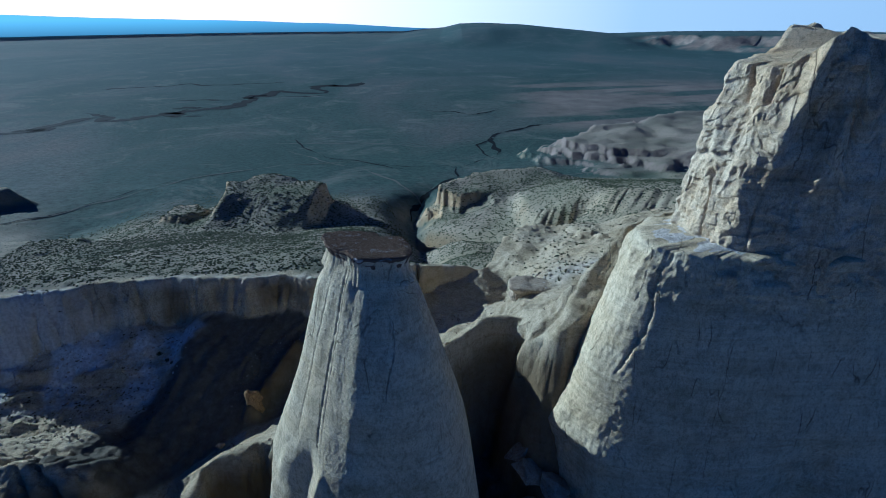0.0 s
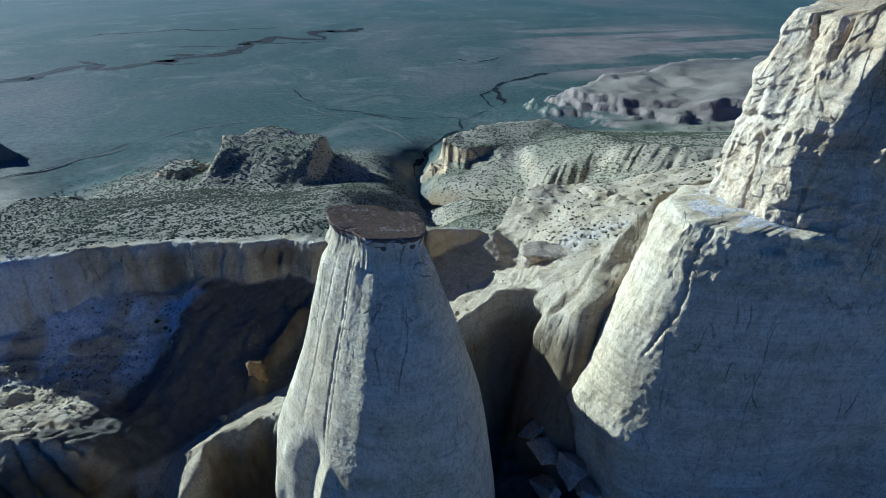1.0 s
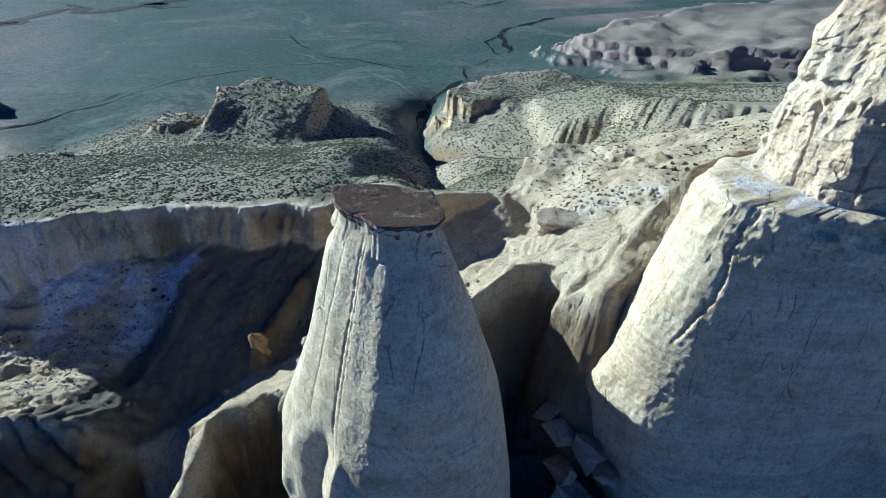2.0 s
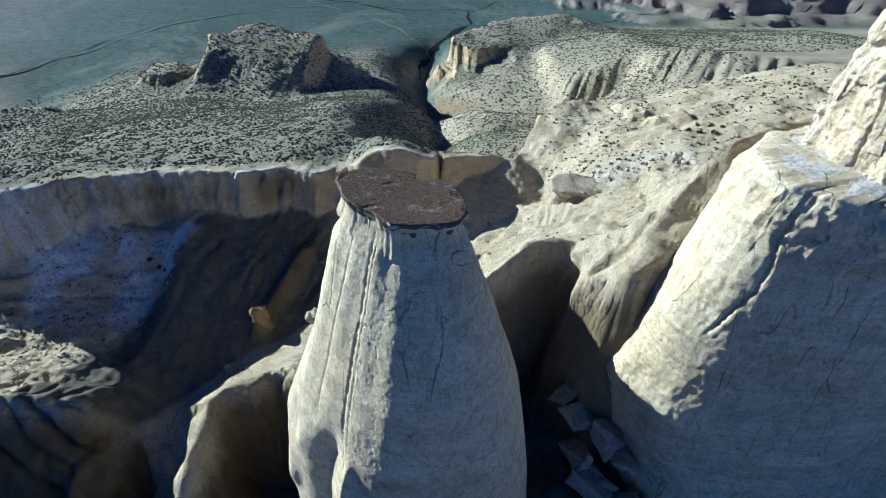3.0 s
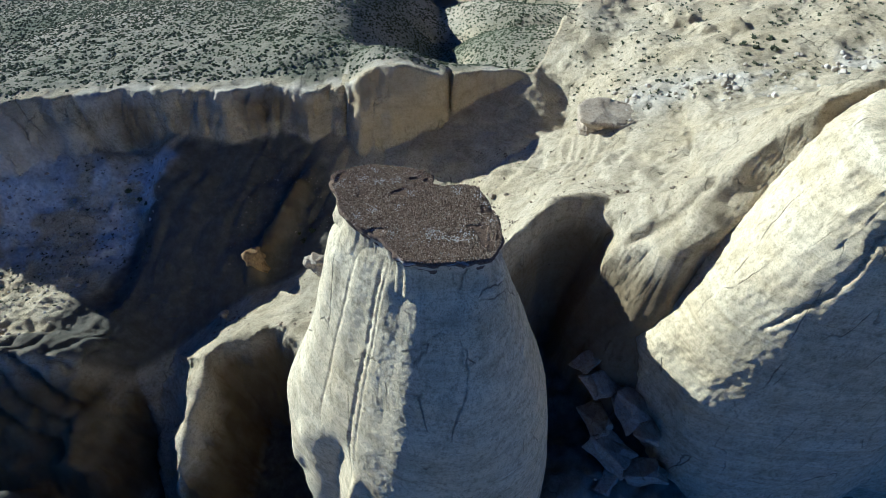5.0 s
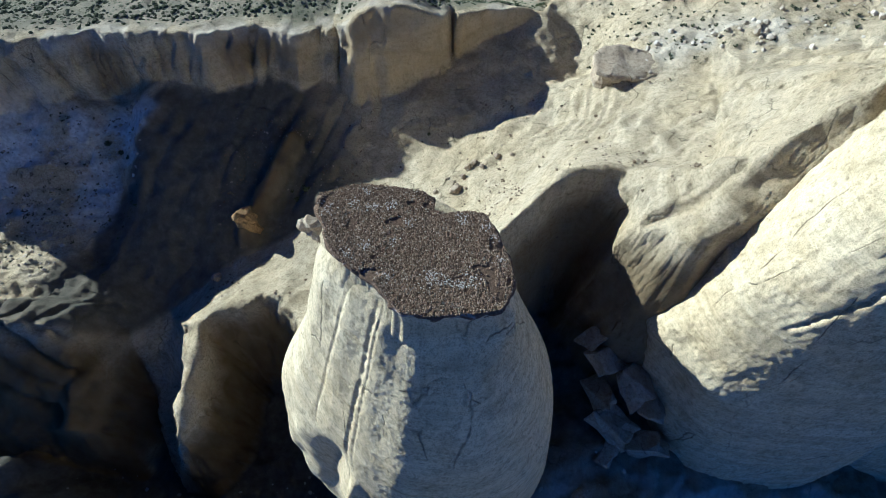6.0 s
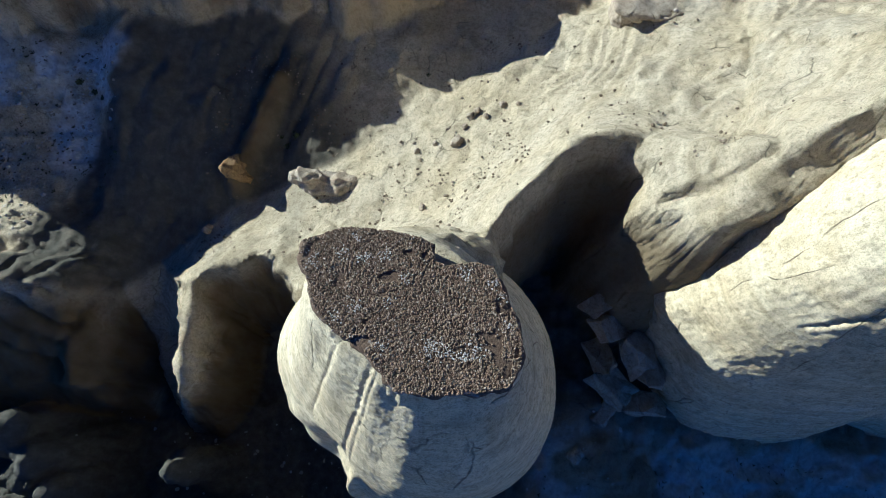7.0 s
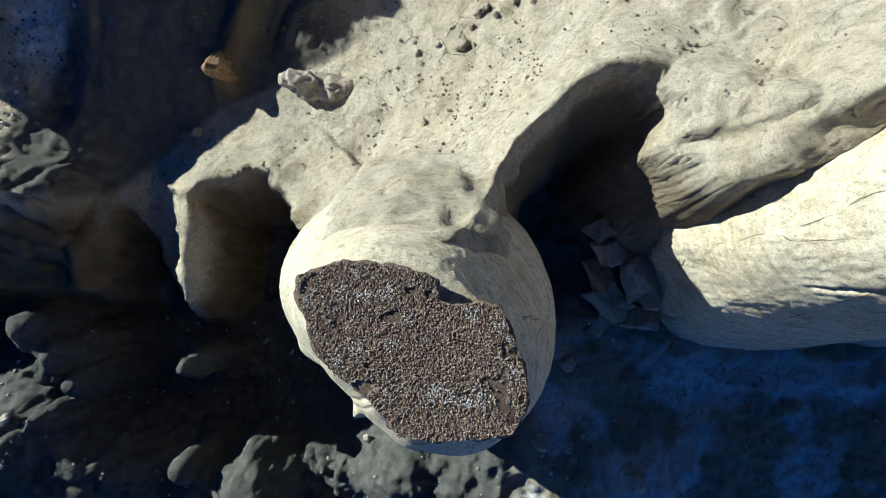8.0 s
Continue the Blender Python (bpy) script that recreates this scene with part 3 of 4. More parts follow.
# ---- rock bodies: rings whose outline changes with height ----
def rock_rings(levels, keys, around, shape_n, seed, rough=0.5, strata=0.25, carve=None, facets=(), blend=0.5):
    """Rings of places. keys: rows of height, centre x, centre y, reach left, right, front, back."""
    k = np.array(sorted(keys))
    zs = np.array(levels)
    cx, cy, rl, rr, rf, rb = (np.interp(zs, k[:, 0], k[:, i]) for i in range(1, 7))
    th = np.linspace(0, 2 * np.pi, around, endpoint=False)
    c, s = np.cos(th)[None], np.sin(th)[None]
    e = 2 / shape_n
    px = np.sign(c) * np.abs(c) ** e * np.where(c < 0, rl[:, None], rr[:, None])
    py = np.sign(s) * np.abs(s) ** e * np.where(s < 0, rf[:, None], rb[:, None])
    for fx, fy, lim in facets:
        over = px * fx + py * fy - np.interp(zs, [a for a, b in lim], [b for a, b in lim])[:, None]
        over = 0.5 * (over + np.sqrt(over * over + blend * blend))
        px, py = px - fx * over * 0.95, py - fy * over * 0.95
    x, y = cx[:, None] + px, cy[:, None] + py
    z = np.repeat(zs[:, None], around, 1)
    v = np.stack([x, y, z], -1)
    nrm = grid_normals(np.concatenate([v, v[:, :1]], 1))[:, :-1]
    out = np.stack([px, py, 0 * px], -1)
    nrm *= np.where((nrm * out).sum(-1, keepdims=True) < 0, -1, 1)
    d = rough * fbm(x / 6, y / 6, z / 9, 5, seed) + strata * vnoise(x / 14, y / 14, z / 0.8, seed + 9)
    if carve is not None:
        d = d + carve(x, y, z, th[None])
    return v + nrm * d[..., None]


def close_top(v, rise=0.3, rings=14, seed=3):
    """Rings inward from the first ring to a lid."""
    top = v[0]
    c = top.mean(0)
    soft = sum(np.roll(top, k, 0) for k in range(-12, 13)) / 25
    lid = []
    for i in range(1, rings + 1):
        f = 1 - i / rings
        p = c + ((top if i < 2 else soft) - c) * f
        p[:, 2] += rise * (1 - f * f) + 0.25 * fbm(p[:, 0] / 2, p[:, 1] / 2, 0, 3, seed) * (1 - f) 
        lid.insert(0, p)
    return np.concatenate([np.array(lid), v])


def rock(name, v, mat, parent=None):
    return sheet(name, v.reshape(-1, 3), grid_faces(v.shape[0], v.shape[1], True)[:, ::-1], mat, parent)


CAP = [(-12.2, 60.4), (-13.4, 59.9), (-14.2, 59.6), (-14.4, 58.7), (-13.8, 57.7), (-13.5, 56.5), (-12.4, 55.2), (-11.1, 54.5), (-10.0, 53.3), (-9.4, 52.6), (-8.0, 52.4), (-5.7, 52.6), (-4.3, 52.9),
       (-3.8, 53.8), (-3.6, 54.6), (-3.9, 56.1), (-4.5, 57.4), (-5.0, 58.5), (-5.9, 58.7), (-7.2, 58.5), (-7.8, 58.7), (-7.9, 59.5), (-8.5, 59.9), (-10.1, 60.2), (-11.4, 60.3)]
TOWER_KEYS = [(32.4, -8.8, 56.3, 4.9, 4.8, 3.6, 4.2), (32.0, -8.8, 56.2, 5.0, 4.8, 3.7, 4.6), (31, -8.8, 56.1, 5.2, 4.9, 3.8, 5.4), (30, -8.8, 56.0, 5.9, 5.3, 4.2, 5.8), (28, -8.8, 56, 7.2, 6.2, 5.4, 6.4), (22, -8.8, 56, 9.0, 8.2, 7.8, 7.8),
              (16, -9, 56, 10.4, 10, 9.2, 9.6), (10, -9.2, 56.5, 12.2, 12, 10.6, 11.4), (3, -9.5, 57, 14.7, 13.3, 12.2, 13), (-5, -9.5, 57, 15.4, 14.4, 12.8, 15), (-16, -9.5, 57, 14.6, 15.2, 13.2, 16), (-44, -9.5, 57, 15.5, 17, 14, 16)]


def tower_carve(x, y, z, th):
    """Chamfered sunny corner, rain flutes, and a hollow below them."""
    def at(deg, wide):
        a = (th - np.radians(deg) + np.pi) % (2 * np.pi) - np.pi
        return np.exp(-(a / np.radians(wide)) ** 2)
    high = smooth(7, 12, z) * smooth(32, 30, z)
    u = (x + 8.8) * 0.75 - (y - 56) * 0.66
    side = smooth(0.2, 1.0, -(x + 8.8) * 0.66 - (y - 56) * 0.75)
    sway = 0.35 * vnoise(z / 6, 0, 0, 7)
    bead = 0.8 + 0.2 * np.sin(z * 5.5 + 3.0 * vnoise(z / 1.4, 0, 0, 8))
    spread = 1 + 0.035 * (26 - z)
    d = 0 * x
    for at_u, wide, deep in ((-3.0, 0.17, 0.13), (-0.25, 0.2, 0.2), (0.3, 0.12, 0.1)):
        d = d - deep * np.exp(-((u - at_u * spread - sway) / wide) ** 2) * high * side * bead
    d = d + 0.07 * np.sin(u * 2.2 / spread) * high * side
    d = d - 1.1 * at(226, 9) * smooth(11, 5, z) * smooth(-16, -4, z)
    d = d + 0.9 * at(246 - 0.5 * z, 3.0) * smooth(9, 4, z) * smooth(-20, -8, z)
    d = d + 0.8 * at(202, 12) * smooth(9, 2, z) * (0.6 + 0.9 * vnoise(z / 4.5, th * 3, 0, 27))
    # popcorn weathering
    return d + 0.028 * fbm(x / 0.27, y / 0.27, z / 0.26, 2, 13)


tower = tagged(new("rock_tower"), "tall pale chalk tower fluted by rain under a flat stony cap", "rock tower")
tv = rock_rings(np.concatenate([np.linspace(32.4, 8, 190), np.linspace(7.8, -44, 170)]), TOWER_KEYS, 520, 2.3, 101, 0.13, 0.02, tower_carve, [(-0.73, -0.68, [(-44, 14.6), (-10, 13.6), (0, 12.0), (6, 10.4), (10, 9.2), (16, 7.5), (22, 6.0), (26, 4.8), (30, 3.8), (31.5, 3.3), (32.4, 3.1)]), (0.75, 0.66, [(-44, 17), (0, 16), (10, 14), (14, 12.5), (18, 10.2), (22, 8.7), (28, 6.9), (31, 5.6), (32.4, 5.1)])], 2.4)
rock("column", close_top(tv, 0.1), CHALK, tower)

FIN_KEYS = [(30.4, 38, 66, 12.2, 40, 6.2, 9), (28.5, 38, 66, 13.4, 40, 6.5, 10), (17, 38, 66, 17.0, 40, 7.8, 11), (7, 38, 66, 19.8, 40, 9.2, 11), (0, 38, 66, 22.2, 40, 9.9, 11), (-3, 38, 66, 21.0, 40, 10.4, 11), (-18, 38, 66, 19.5, 40, 13, 11), (-40, 38, 66, 20, 40, 15, 11)]


def fin_carve(x, y, z, th):
    """A hollow at the foot of the wall, gullied shoulders, and grain."""
    d = -3.0 * np.exp(-((x - 49) / 5) ** 2) * smooth(8, -4, z) * (y < 66)
    broken = smooth(20, 29, z) * (0.9 * ridged(x / 3.4, y / 3.4, z / 2.6, 3, 149) - 0.5 + 0.35 * hash3(np.floor((x - 0.7 * y) / 1.9 + 0.6 * vnoise(x / 3, y / 3, z / 3, 151)).astype(np.int64), 0, np.floor(z / 1.5 + 0.4 * vnoise(x / 4, y / 4, 0, 152)).astype(np.int64), 153))
    d = d + broken * (0.35 + 0.65 * smooth(30, 36, x - 0.5 * (y - 60)))
    crack = x - np.interp(z, [12, 15.8, 19.5, 22.6, 25.3, 28], [22.4, 24, 25.5, 26.1, 26.2, 26.8]) - 0.15 * vnoise(z / 1.2, 0, 0, 154)
    d = d - 0.55 * np.exp(-(crack / 0.2) ** 2) * (y < 65) * smooth(12, 15, z) * smooth(29, 27, z) * (0.65 + 0.35 * np.sin(z * 7))
    return d + 0.1 * ridged(x / 7, y / 7, z / 9, 3, 143) - 0.05 + 0.12 * fbm(x / 2.2, y / 2.2, z / 1.6, 3, 144) * smooth(6, -1, z) + 0.07 * fbm(x / 0.7, y / 0.7, z / 0.7, 2, 145)


SCREE = chalk_material("scree", (0.92, 0.9, 0.84), (0.88, 0.84, 0.76), (0.66, 0.62, 0.54), 0.2)
fin = tagged(new("rock_wall"), "broad pale chalk wall under a craggy stratified summit", "rock wall")
fv = rock_rings(np.linspace(30.2, -40, 260), FIN_KEYS, 700, 2.5, 131, 0.2, 0.04, fin_carve, [(-0.81, -0.59, [(-40, 17.5), (-18, 17.2), (-3, 17.8), (1, 18.4), (12, 16.2), (24, 13.6), (28.5, 13.1), (30.4, 12.4)])])
wall_v = close_top(fv, 1.2)
rock("lower_wall", wall_v, CHALK, fin)
# loose white debris on the ledge under the crag
lid = wall_v[5:14].copy()
lid[..., 2] += np.linspace(0.16, -0.04, 9)[:, None] + 0.06 * fbm(lid[..., 0] / 1.5, lid[..., 1] / 1.5, 0, 3, 147)
lf = grid_faces(lid.shape[0], lid.shape[1], True)
mid_x = lid.reshape(-1, 3)[lf].mean(1)
lf = lf[(mid_x[:, 0] < 37 + 1.5 * vnoise(mid_x[:, 1], 0, 0, 148)) & (mid_x[:, 1] < 76)]
tagged(sheet("scree", lid.reshape(-1, 3), lf, SCREE, fin), "white chalk debris lying on the ledge")
CRAG_KEYS = [(54.6, 46, 66.5, 12.5, 21, 3.8, 5), (53, 46, 66.5, 13.2, 22, 4.4, 6), (51.4, 46, 66.5, 13.0, 22, 4.8, 6), (46, 46, 66.5, 15.4, 24, 5.6, 6.5), (38, 46, 66.5, 18.2, 26, 6.3, 7), (30, 46, 66.5, 19.2, 28, 7.0, 7.5), (26, 46, 66.5, 19.2, 28, 7.0, 7.5)]


def crag_carve(x, y, z, th):
    """Buttresses, broken blocks and beds."""
    rib = ridged(x / 5.5 + 0.2 * z / 5, y / 5.5, z / 22, 3, 17)
    seam = vnoise(x / 15, y / 15, z / 0.55, 19) + 0.8 * vnoise(x / 20, y / 20, z / 1.7, 20)
    broken = np.maximum(0, vnoise(x / 2.2, y / 2.2, z / 2.6, 21)) * smooth(44, 48, z)
    u = x - 0.8 * y
    cell = np.floor(u / 2.6 + 0.7 * vnoise(x / 3, y / 3, z / 3, 25)).astype(np.int64)
    row = np.floor(z / 2.1 + 0.5 * vnoise(x / 4, y / 4, z / 4, 26)).astype(np.int64)
    block = 0.24 * hash3(cell, 0, row, 27) + 0.13 * hash3(np.floor(u / 1.1 + 0.5 * vnoise(x / 2, y / 2, z / 2, 28)).astype(np.int64), 0, np.floor(z / 0.9 + 0.1 * u).astype(np.int64), 29)
    cleft = np.exp(-(vnoise(u / 5.5, 0.0, z / 30, 31) / 0.06) ** 2)
    slant = x - 42.6 - 0.27 * (z - 41) - 0.5 * vnoise(z / 2.5, 0, 0, 37)
    rib = rib + (2.4 * np.exp(-(slant / 0.9) ** 2) * smooth(36, 40, z) * smooth(48, 45, z) + 1.8 * np.exp(-((slant + 5.6) / 0.8) ** 2) * smooth(43, 46, z)) * (y < 65)
    return 0.6 * rib - 0.5 + 0.07 * seam + 0.7 * block - 0.5 * broken - 0.4 * cleft + 0.4 * ridged(u / 9, 0.0, z / 40, 2, 35) + 0.22 * ridged(x / 2.4, y / 2.4, z / 4.5, 3, 36) + 0.1 * fbm(x / 0.9, y / 0.9, z / 0.7, 3, 23)


cv = rock_rings(np.linspace(54.6, 26, 230), CRAG_KEYS, 760, 2.8, 161, 0.35, 0.05, crag_carve, [(-0.94, -0.34, [(26, 13.2), (31, 12.8), (41, 10.6), (49, 9.5), (55, 8.8)]), (-0.3, -0.954, [(26, 7.7), (31, 7.5), (41, 6.2), (49, 5.6), (55, 5.0)])])
crest = np.interp(cv[..., 0], [31, 33.5, 35, 38.5, 40, 42, 44.6, 45.6, 46.8, 47.8, 60], [47, 50, 51.3, 51.8, 53.4, 55.3, 55.5, 52.4, 52.4, 54.5, 55])
cv[..., 2] = 26 + (cv[..., 2] - 26) * (crest + 0.5 * fbm(cv[..., 0] / 1.5, cv[..., 1] / 1.5, 0, 3, 33) - 26) / 28.6
rock("crag", close_top(cv, 0.3), CRAG, fin)


# ---- small stones, bushes and blocks ----
def stone_mesh(name, seed, mat, flat=0.7, rough=0.25, detail=1, sharp=False):
    """A rounded or broken stone about one metre wide, resting on z = 0."""
    bm = bmesh.new()
    bmesh.ops.create_icosphere(bm, subdivisions=detail, radius=0.5)
    for v in bm.verts:
        k = 1 + rough * noise.noise(v.co * (2.2 if sharp else 1.7) + Vector((seed * 7.1, seed, 3)))
        if detail > 1:
            k += rough * 0.4 * noise.noise(v.co * 6 + Vector((seed, seed * 3.3, 0)))
        v.co *= k
        if sharp:
            v.co = Vector((max(-0.4, min(0.42, v.co.x)), max(-0.38, min(0.4, v.co.y)), v.co.z))
        v.co.z = v.co.z * flat + 0.36 * flat
    for f in bm.faces:
        f.smooth = detail > 1 and not sharp
    me = bpy.data.meshes.new(name)
    bm.to_mesh(me)
    bm.free()
    me.materials.append(mat)
    return me


def scatter(name, proto, places, sizes, turns, mat, parent=None):
    """Many alike bits joined into one mesh."""
    pv = np.zeros(len(proto.vertices) * 3)
    proto.vertices.foreach_get("co", pv)
    pv = pv.reshape(-1, 3)
    pf = np.array([p.vertices[:] for p in proto.polygons])
    c, s = np.cos(turns)[:, None], np.sin(turns)[:, None]
    x = pv[None, :, 0] * sizes[:, None, 0]
    y = pv[None, :, 1] * sizes[:, None, 1]
    z = pv[None, :, 2] * sizes[:, None, 2]
    v = np.stack([x * c - y * s, x * s + y * c, z], -1) + places[:, None, :]
    f = pf[None] + (np.arange(len(places)) * len(pv))[:, None, None]
    return sheet(name, v.reshape(-1, 3), f.reshape(-1, 3), mat, parent, False)


def island_material(name, stops, rough=0.95):
    m, n, l, p = material(name, stops[0][1], rough)
    g = n.new("ShaderNodeNewGeometry")
    c = ramp(n, l, g.outputs["Random Per Island"], stops)
    c = mix(n, l, 0.4, c, ramp(n, l, noise_tex(n, l, 9, 4), [(0.3, (0.45, 0.45, 0.45)), (0.7, (1, 1, 1))]), "MULTIPLY")
    l.new(c, p.inputs["Base Color"])
    return m


def piece_material(name, stops, rough=0.95):
    m, n, l, p = material(name, stops[0][1], rough)
    g = n.new("ShaderNodeObjectInfo")
    l.new(ramp(n, l, g.outputs["Random"], stops), p.inputs["Base Color"])
    return m


def ground_z(x, y):
    return ground(np.atleast_1d(np.asarray(x, float)), np.atleast_1d(np.asarray(y, float)))[0]


rng = np.random.default_rng(5)
BROWN = [(0.0, (0.14, 0.098, 0.06)), (0.35, (0.215, 0.155, 0.095)), (0.65, (0.29, 0.215, 0.135)), (0.88, (0.36, 0.28, 0.185)), (1.0, (0.5, 0.43, 0.32))]
CAP_STONE = island_material("cap_stones", BROWN)
CAP_PIECE = piece_material("cap_stone", BROWN)


def gravel_material():
    m, n, l, p = material("cap_gravel", (0.12, 0.09, 0.07), 0.95)
    fine = noise_tex(n, l, 9, 8, (1, 1, 1), 0.75)
    pale = noise_tex(n, l, 0.55, 6, (1, 1, 1), 0.65, 0.6)
    c = ramp(n, l, fine, [(0.3, (0.06, 0.042, 0.027)), (0.6, (0.19, 0.138, 0.09))])
    c = mix(n, l, ramp(n, l, pale, [(0.58, (0, 0, 0)), (0.66, (1, 1, 1))]), c, (0.5, 0.45, 0.38))
    l.new(c, p.inputs["Base Color"])
    bumps(n, l, p, [(fine, 0.08)])
    return m


def cap_outline(step=0.12):
    pts = []
    for (ax, ay), (bx, by) in zip(CAP, CAP[1:] + CAP[:1]):
        k = max(2, int(math.hypot(bx - ax, by - ay) / step))
        for i in range(k):
            pts.append((ax + (bx - ax) * i / k, ay + (by - ay) * i / k))
    p = np.array(pts)
    return p + 0.11 * np.stack([fbm(p[:, 0] * 1.7, p[:, 1] * 1.7, 0, 3, 301), fbm(p[:, 0] * 1.7, p[:, 1] * 1.7, 5, 3, 302)], -1)


GRAVEL = gravel_material()
edge = cap_outline()
mid = edge.mean(0)
slab = []
for f, z in ((0.0, 33.32), (0.25, 33.33), (0.5, 33.33), (0.75, 33.32), (0.93, 33.31), (1.0, 33.26), (1.02, 33.12), (1.0, 32.95), (0.97, 32.75), (0.93, 32.2), (0.9, 31.6)):
    q = mid + (edge - mid) * f
    slab.append(np.stack([q[:, 0], q[:, 1], z + 0.05 * fbm(q[:, 0], q[:, 1], z, 3, 305)], -1))
cap = rock("cap_layer", np.array(slab), GRAVEL, tower)
tagged(cap, "dark brown gravel layer on the summit")
neck = []
for f, z in ((0.9, 33.0), (0.985, 32.95), (0.97, 32.7), (0.94, 32.3), (0.93, 31.9), (0.95, 31.4), (1.0, 30.8), (1.08, 30.0)):
    q = mid + (edge - mid) * f
    nz = fbm(q[:, 0] / 0.7, q[:, 1] / 0.7, z / 0.4, 3, 309)
    neck.append(np.stack([q[:, 0] * 1 + 0.1 * nz * (q[:, 0] - mid[0]) / 5, q[:, 1] + 0.1 * nz * (q[:, 1] - mid[1]) / 5, np.full(len(q), z)], -1))
rock("neck", np.array(neck), CHALK, tower)

# stones of the cap: the loose ones singly, the close carpet joined
xy = np.stack([rng.uniform(-14.8, -3.2, 60000), rng.uniform(52, 60.8, 60000)], -1)
d_in = inside_distance(xy[:, 0], xy[:, 1], CAP)
xy = xy[d_in > 0.0]
bald = vnoise(xy[:, 0] * 0.9, xy[:, 1] * 0.9, 3.0, 311) + 0.7 * vnoise(xy[:, 0] * 2.3, xy[:, 1] * 2.3, 0, 312)
patch = np.exp(-((xy[:, 0] + 7.0) / 1.6) ** 2 - ((xy[:, 1] - 54.3 - 0.25 * (xy[:, 0] + 7)) / 0.4) ** 2)
xy = xy[(bald < 0.85) & (rng.random(len(xy)) > 0.85 * patch)][:23000]
n_st = len(xy)
size = 0.045 + 0.05 * rng.random(n_st) ** 2
sizes = np.stack([size * rng.uniform(0.8, 1.3, n_st), size * rng.uniform(0.7, 1.1, n_st), size * rng.uniform(0.7, 1.3, n_st)], -1)
carpet = scatter("gravel", stone_mesh("gravel_bit", 3, CAP_STONE, 0.8, 0.35), np.c_[xy, np.full(n_st, 33.33)], sizes * 1.35, rng.uniform(0, 6.3, n_st), CAP_STONE, cap)
tagged(carpet, "close carpet of small dark brown stones", kind="stuff")
protos = [stone_mesh("cap_stone", 11 + i, CAP_PIECE, 0.75, 0.4) for i in range(4)]
for i in range(290):
    while True:
        px, py = rng.uniform(-14.3, -3.7), rng.uniform(52.5, 60.3)
        if inside_distance(np.array([px]), np.array([py]), CAP)[0] > 0.15:
            break
    o = new("stone", protos[i % 4])
    o.parent = cap
    k = rng.uniform(0.07, 0.14)
    o.matrix_basis = pose(px, py, 33.34, rng.uniform(-12, 12), rng.uniform(-12, 12), rng.uniform(0, 360)) @ Matrix.Diagonal((k, k * rng.uniform(0.7, 1), k * rng.uniform(0.6, 0.9), 1))

# ---- bushes of the tableland: beyond counting ----
BUSH = island_material("dry_bush", [(0.0, (0.055, 0.068, 0.032)), (0.5, (0.085, 0.1, 0.05)), (0.85, (0.12, 0.13, 0.075)), (1.0, (0.18, 0.17, 0.115))])


def bush_mesh(name, seed, tufts):
    """A low desert bush: tufts of upright twig blades round a woody heart."""
    r = random.Random(seed)
    bm = bmesh.new()
    for _ in range(tufts):
        a, t, h = r.uniform(0, 6.28), r.uniform(0.1, 1.0), r.uniform(0.5, 1.0)
        bx, by = 0.22 * math.cos(a) * t, 0.22 * math.sin(a) * t
        tip = Vector((bx + 0.33 * math.cos(a) * t, by + 0.33 * math.sin(a) * t, 0.62 * h * (1.15 - 0.55 * t)))
        w = r.uniform(0.07, 0.14)
        q = [bm.verts.new((bx + w * math.cos(a + k), by + w * math.sin(a + k), 0)) for k in (0, 2.1, 4.2)]
        m = [bm.verts.new((v.co * 0.35 + tip * 0.65) + Vector((v.co.x - bx, v.co.y - by, 0)) * 0.8) for v in q]
        top = bm.verts.new(tip)
        for i in range(3):
            j = (i + 1) % 3
            bm.faces.new((q[i], q[j], m[j]))
            bm.faces.new((q[i], m[j], m[i]))
            bm.faces.new((m[i], m[j], top))
    me = bpy.data.meshes.new(name)
    bm.to_mesh(me)
    bm.free()
    me.materials.append(BUSH)
    return me


def clump_mesh(name, seed):
    """A squat, uneven clump of twigs seen from far off."""
    r = random.Random(seed)
    v = [(0.0, 0.0, r.uniform(0.42, 0.55))]
    for ring, (reach, high) in enumerate(((0.3, 0.36), (0.48, 0.0))):
        for i in range(6):
            a, k = 1.047 * (i + 0.5 * ring) + r.uniform(-0.25, 0.25), reach * r.uniform(0.75, 1.25)
            v.append((k * math.cos(a), k * math.sin(a), high * r.uniform(0.7, 1.2)))
    f = []
    for i in range(6):
        j = (i + 1) % 6
        f += [(0, 1 + i, 1 + j), (1 + i, 7 + i, 1 + j), (1 + j, 7 + i, 7 + j)]
    me = bpy.data.meshes.new(name)
    me.from_pydata(v, [], f)
    me.materials.append(BUSH)
    return me


def strewn(count, box, keep, seed):
    r = np.random.default_rng(seed)
    x, y = r.uniform(box[0], box[1], count), r.uniform(box[2], box[3], count)
    ok = keep(x, y) > r.random(count)
    x, y = x[ok], y[ok]
    return np.stack([x, y, ground_z(x, y) - 0.05], -1), r


def tableland(x, y):
    s = y - np.interp(x, [p[0] for p in RIM], [p[1] for p in RIM])
    clump = 0.5 + 0.5 * fbm(x / 16, y / 16, 0, 3, 401)
    right = smooth(8, 42, x + 0.35 * (y - 140)) * smooth(250, 160, y)
    return smooth(1.0, 5, s) * np.clip(clump + 0.25 + 0.4 * smooth(-20, -70, x), 0.12, 1) * (1 - 0.3 * right) * smooth(340, 260, y) * smooth(-38, -31, plateau(x, y) + 2.0 * fbm(x / 12, y / 12, 0, 3, 411))


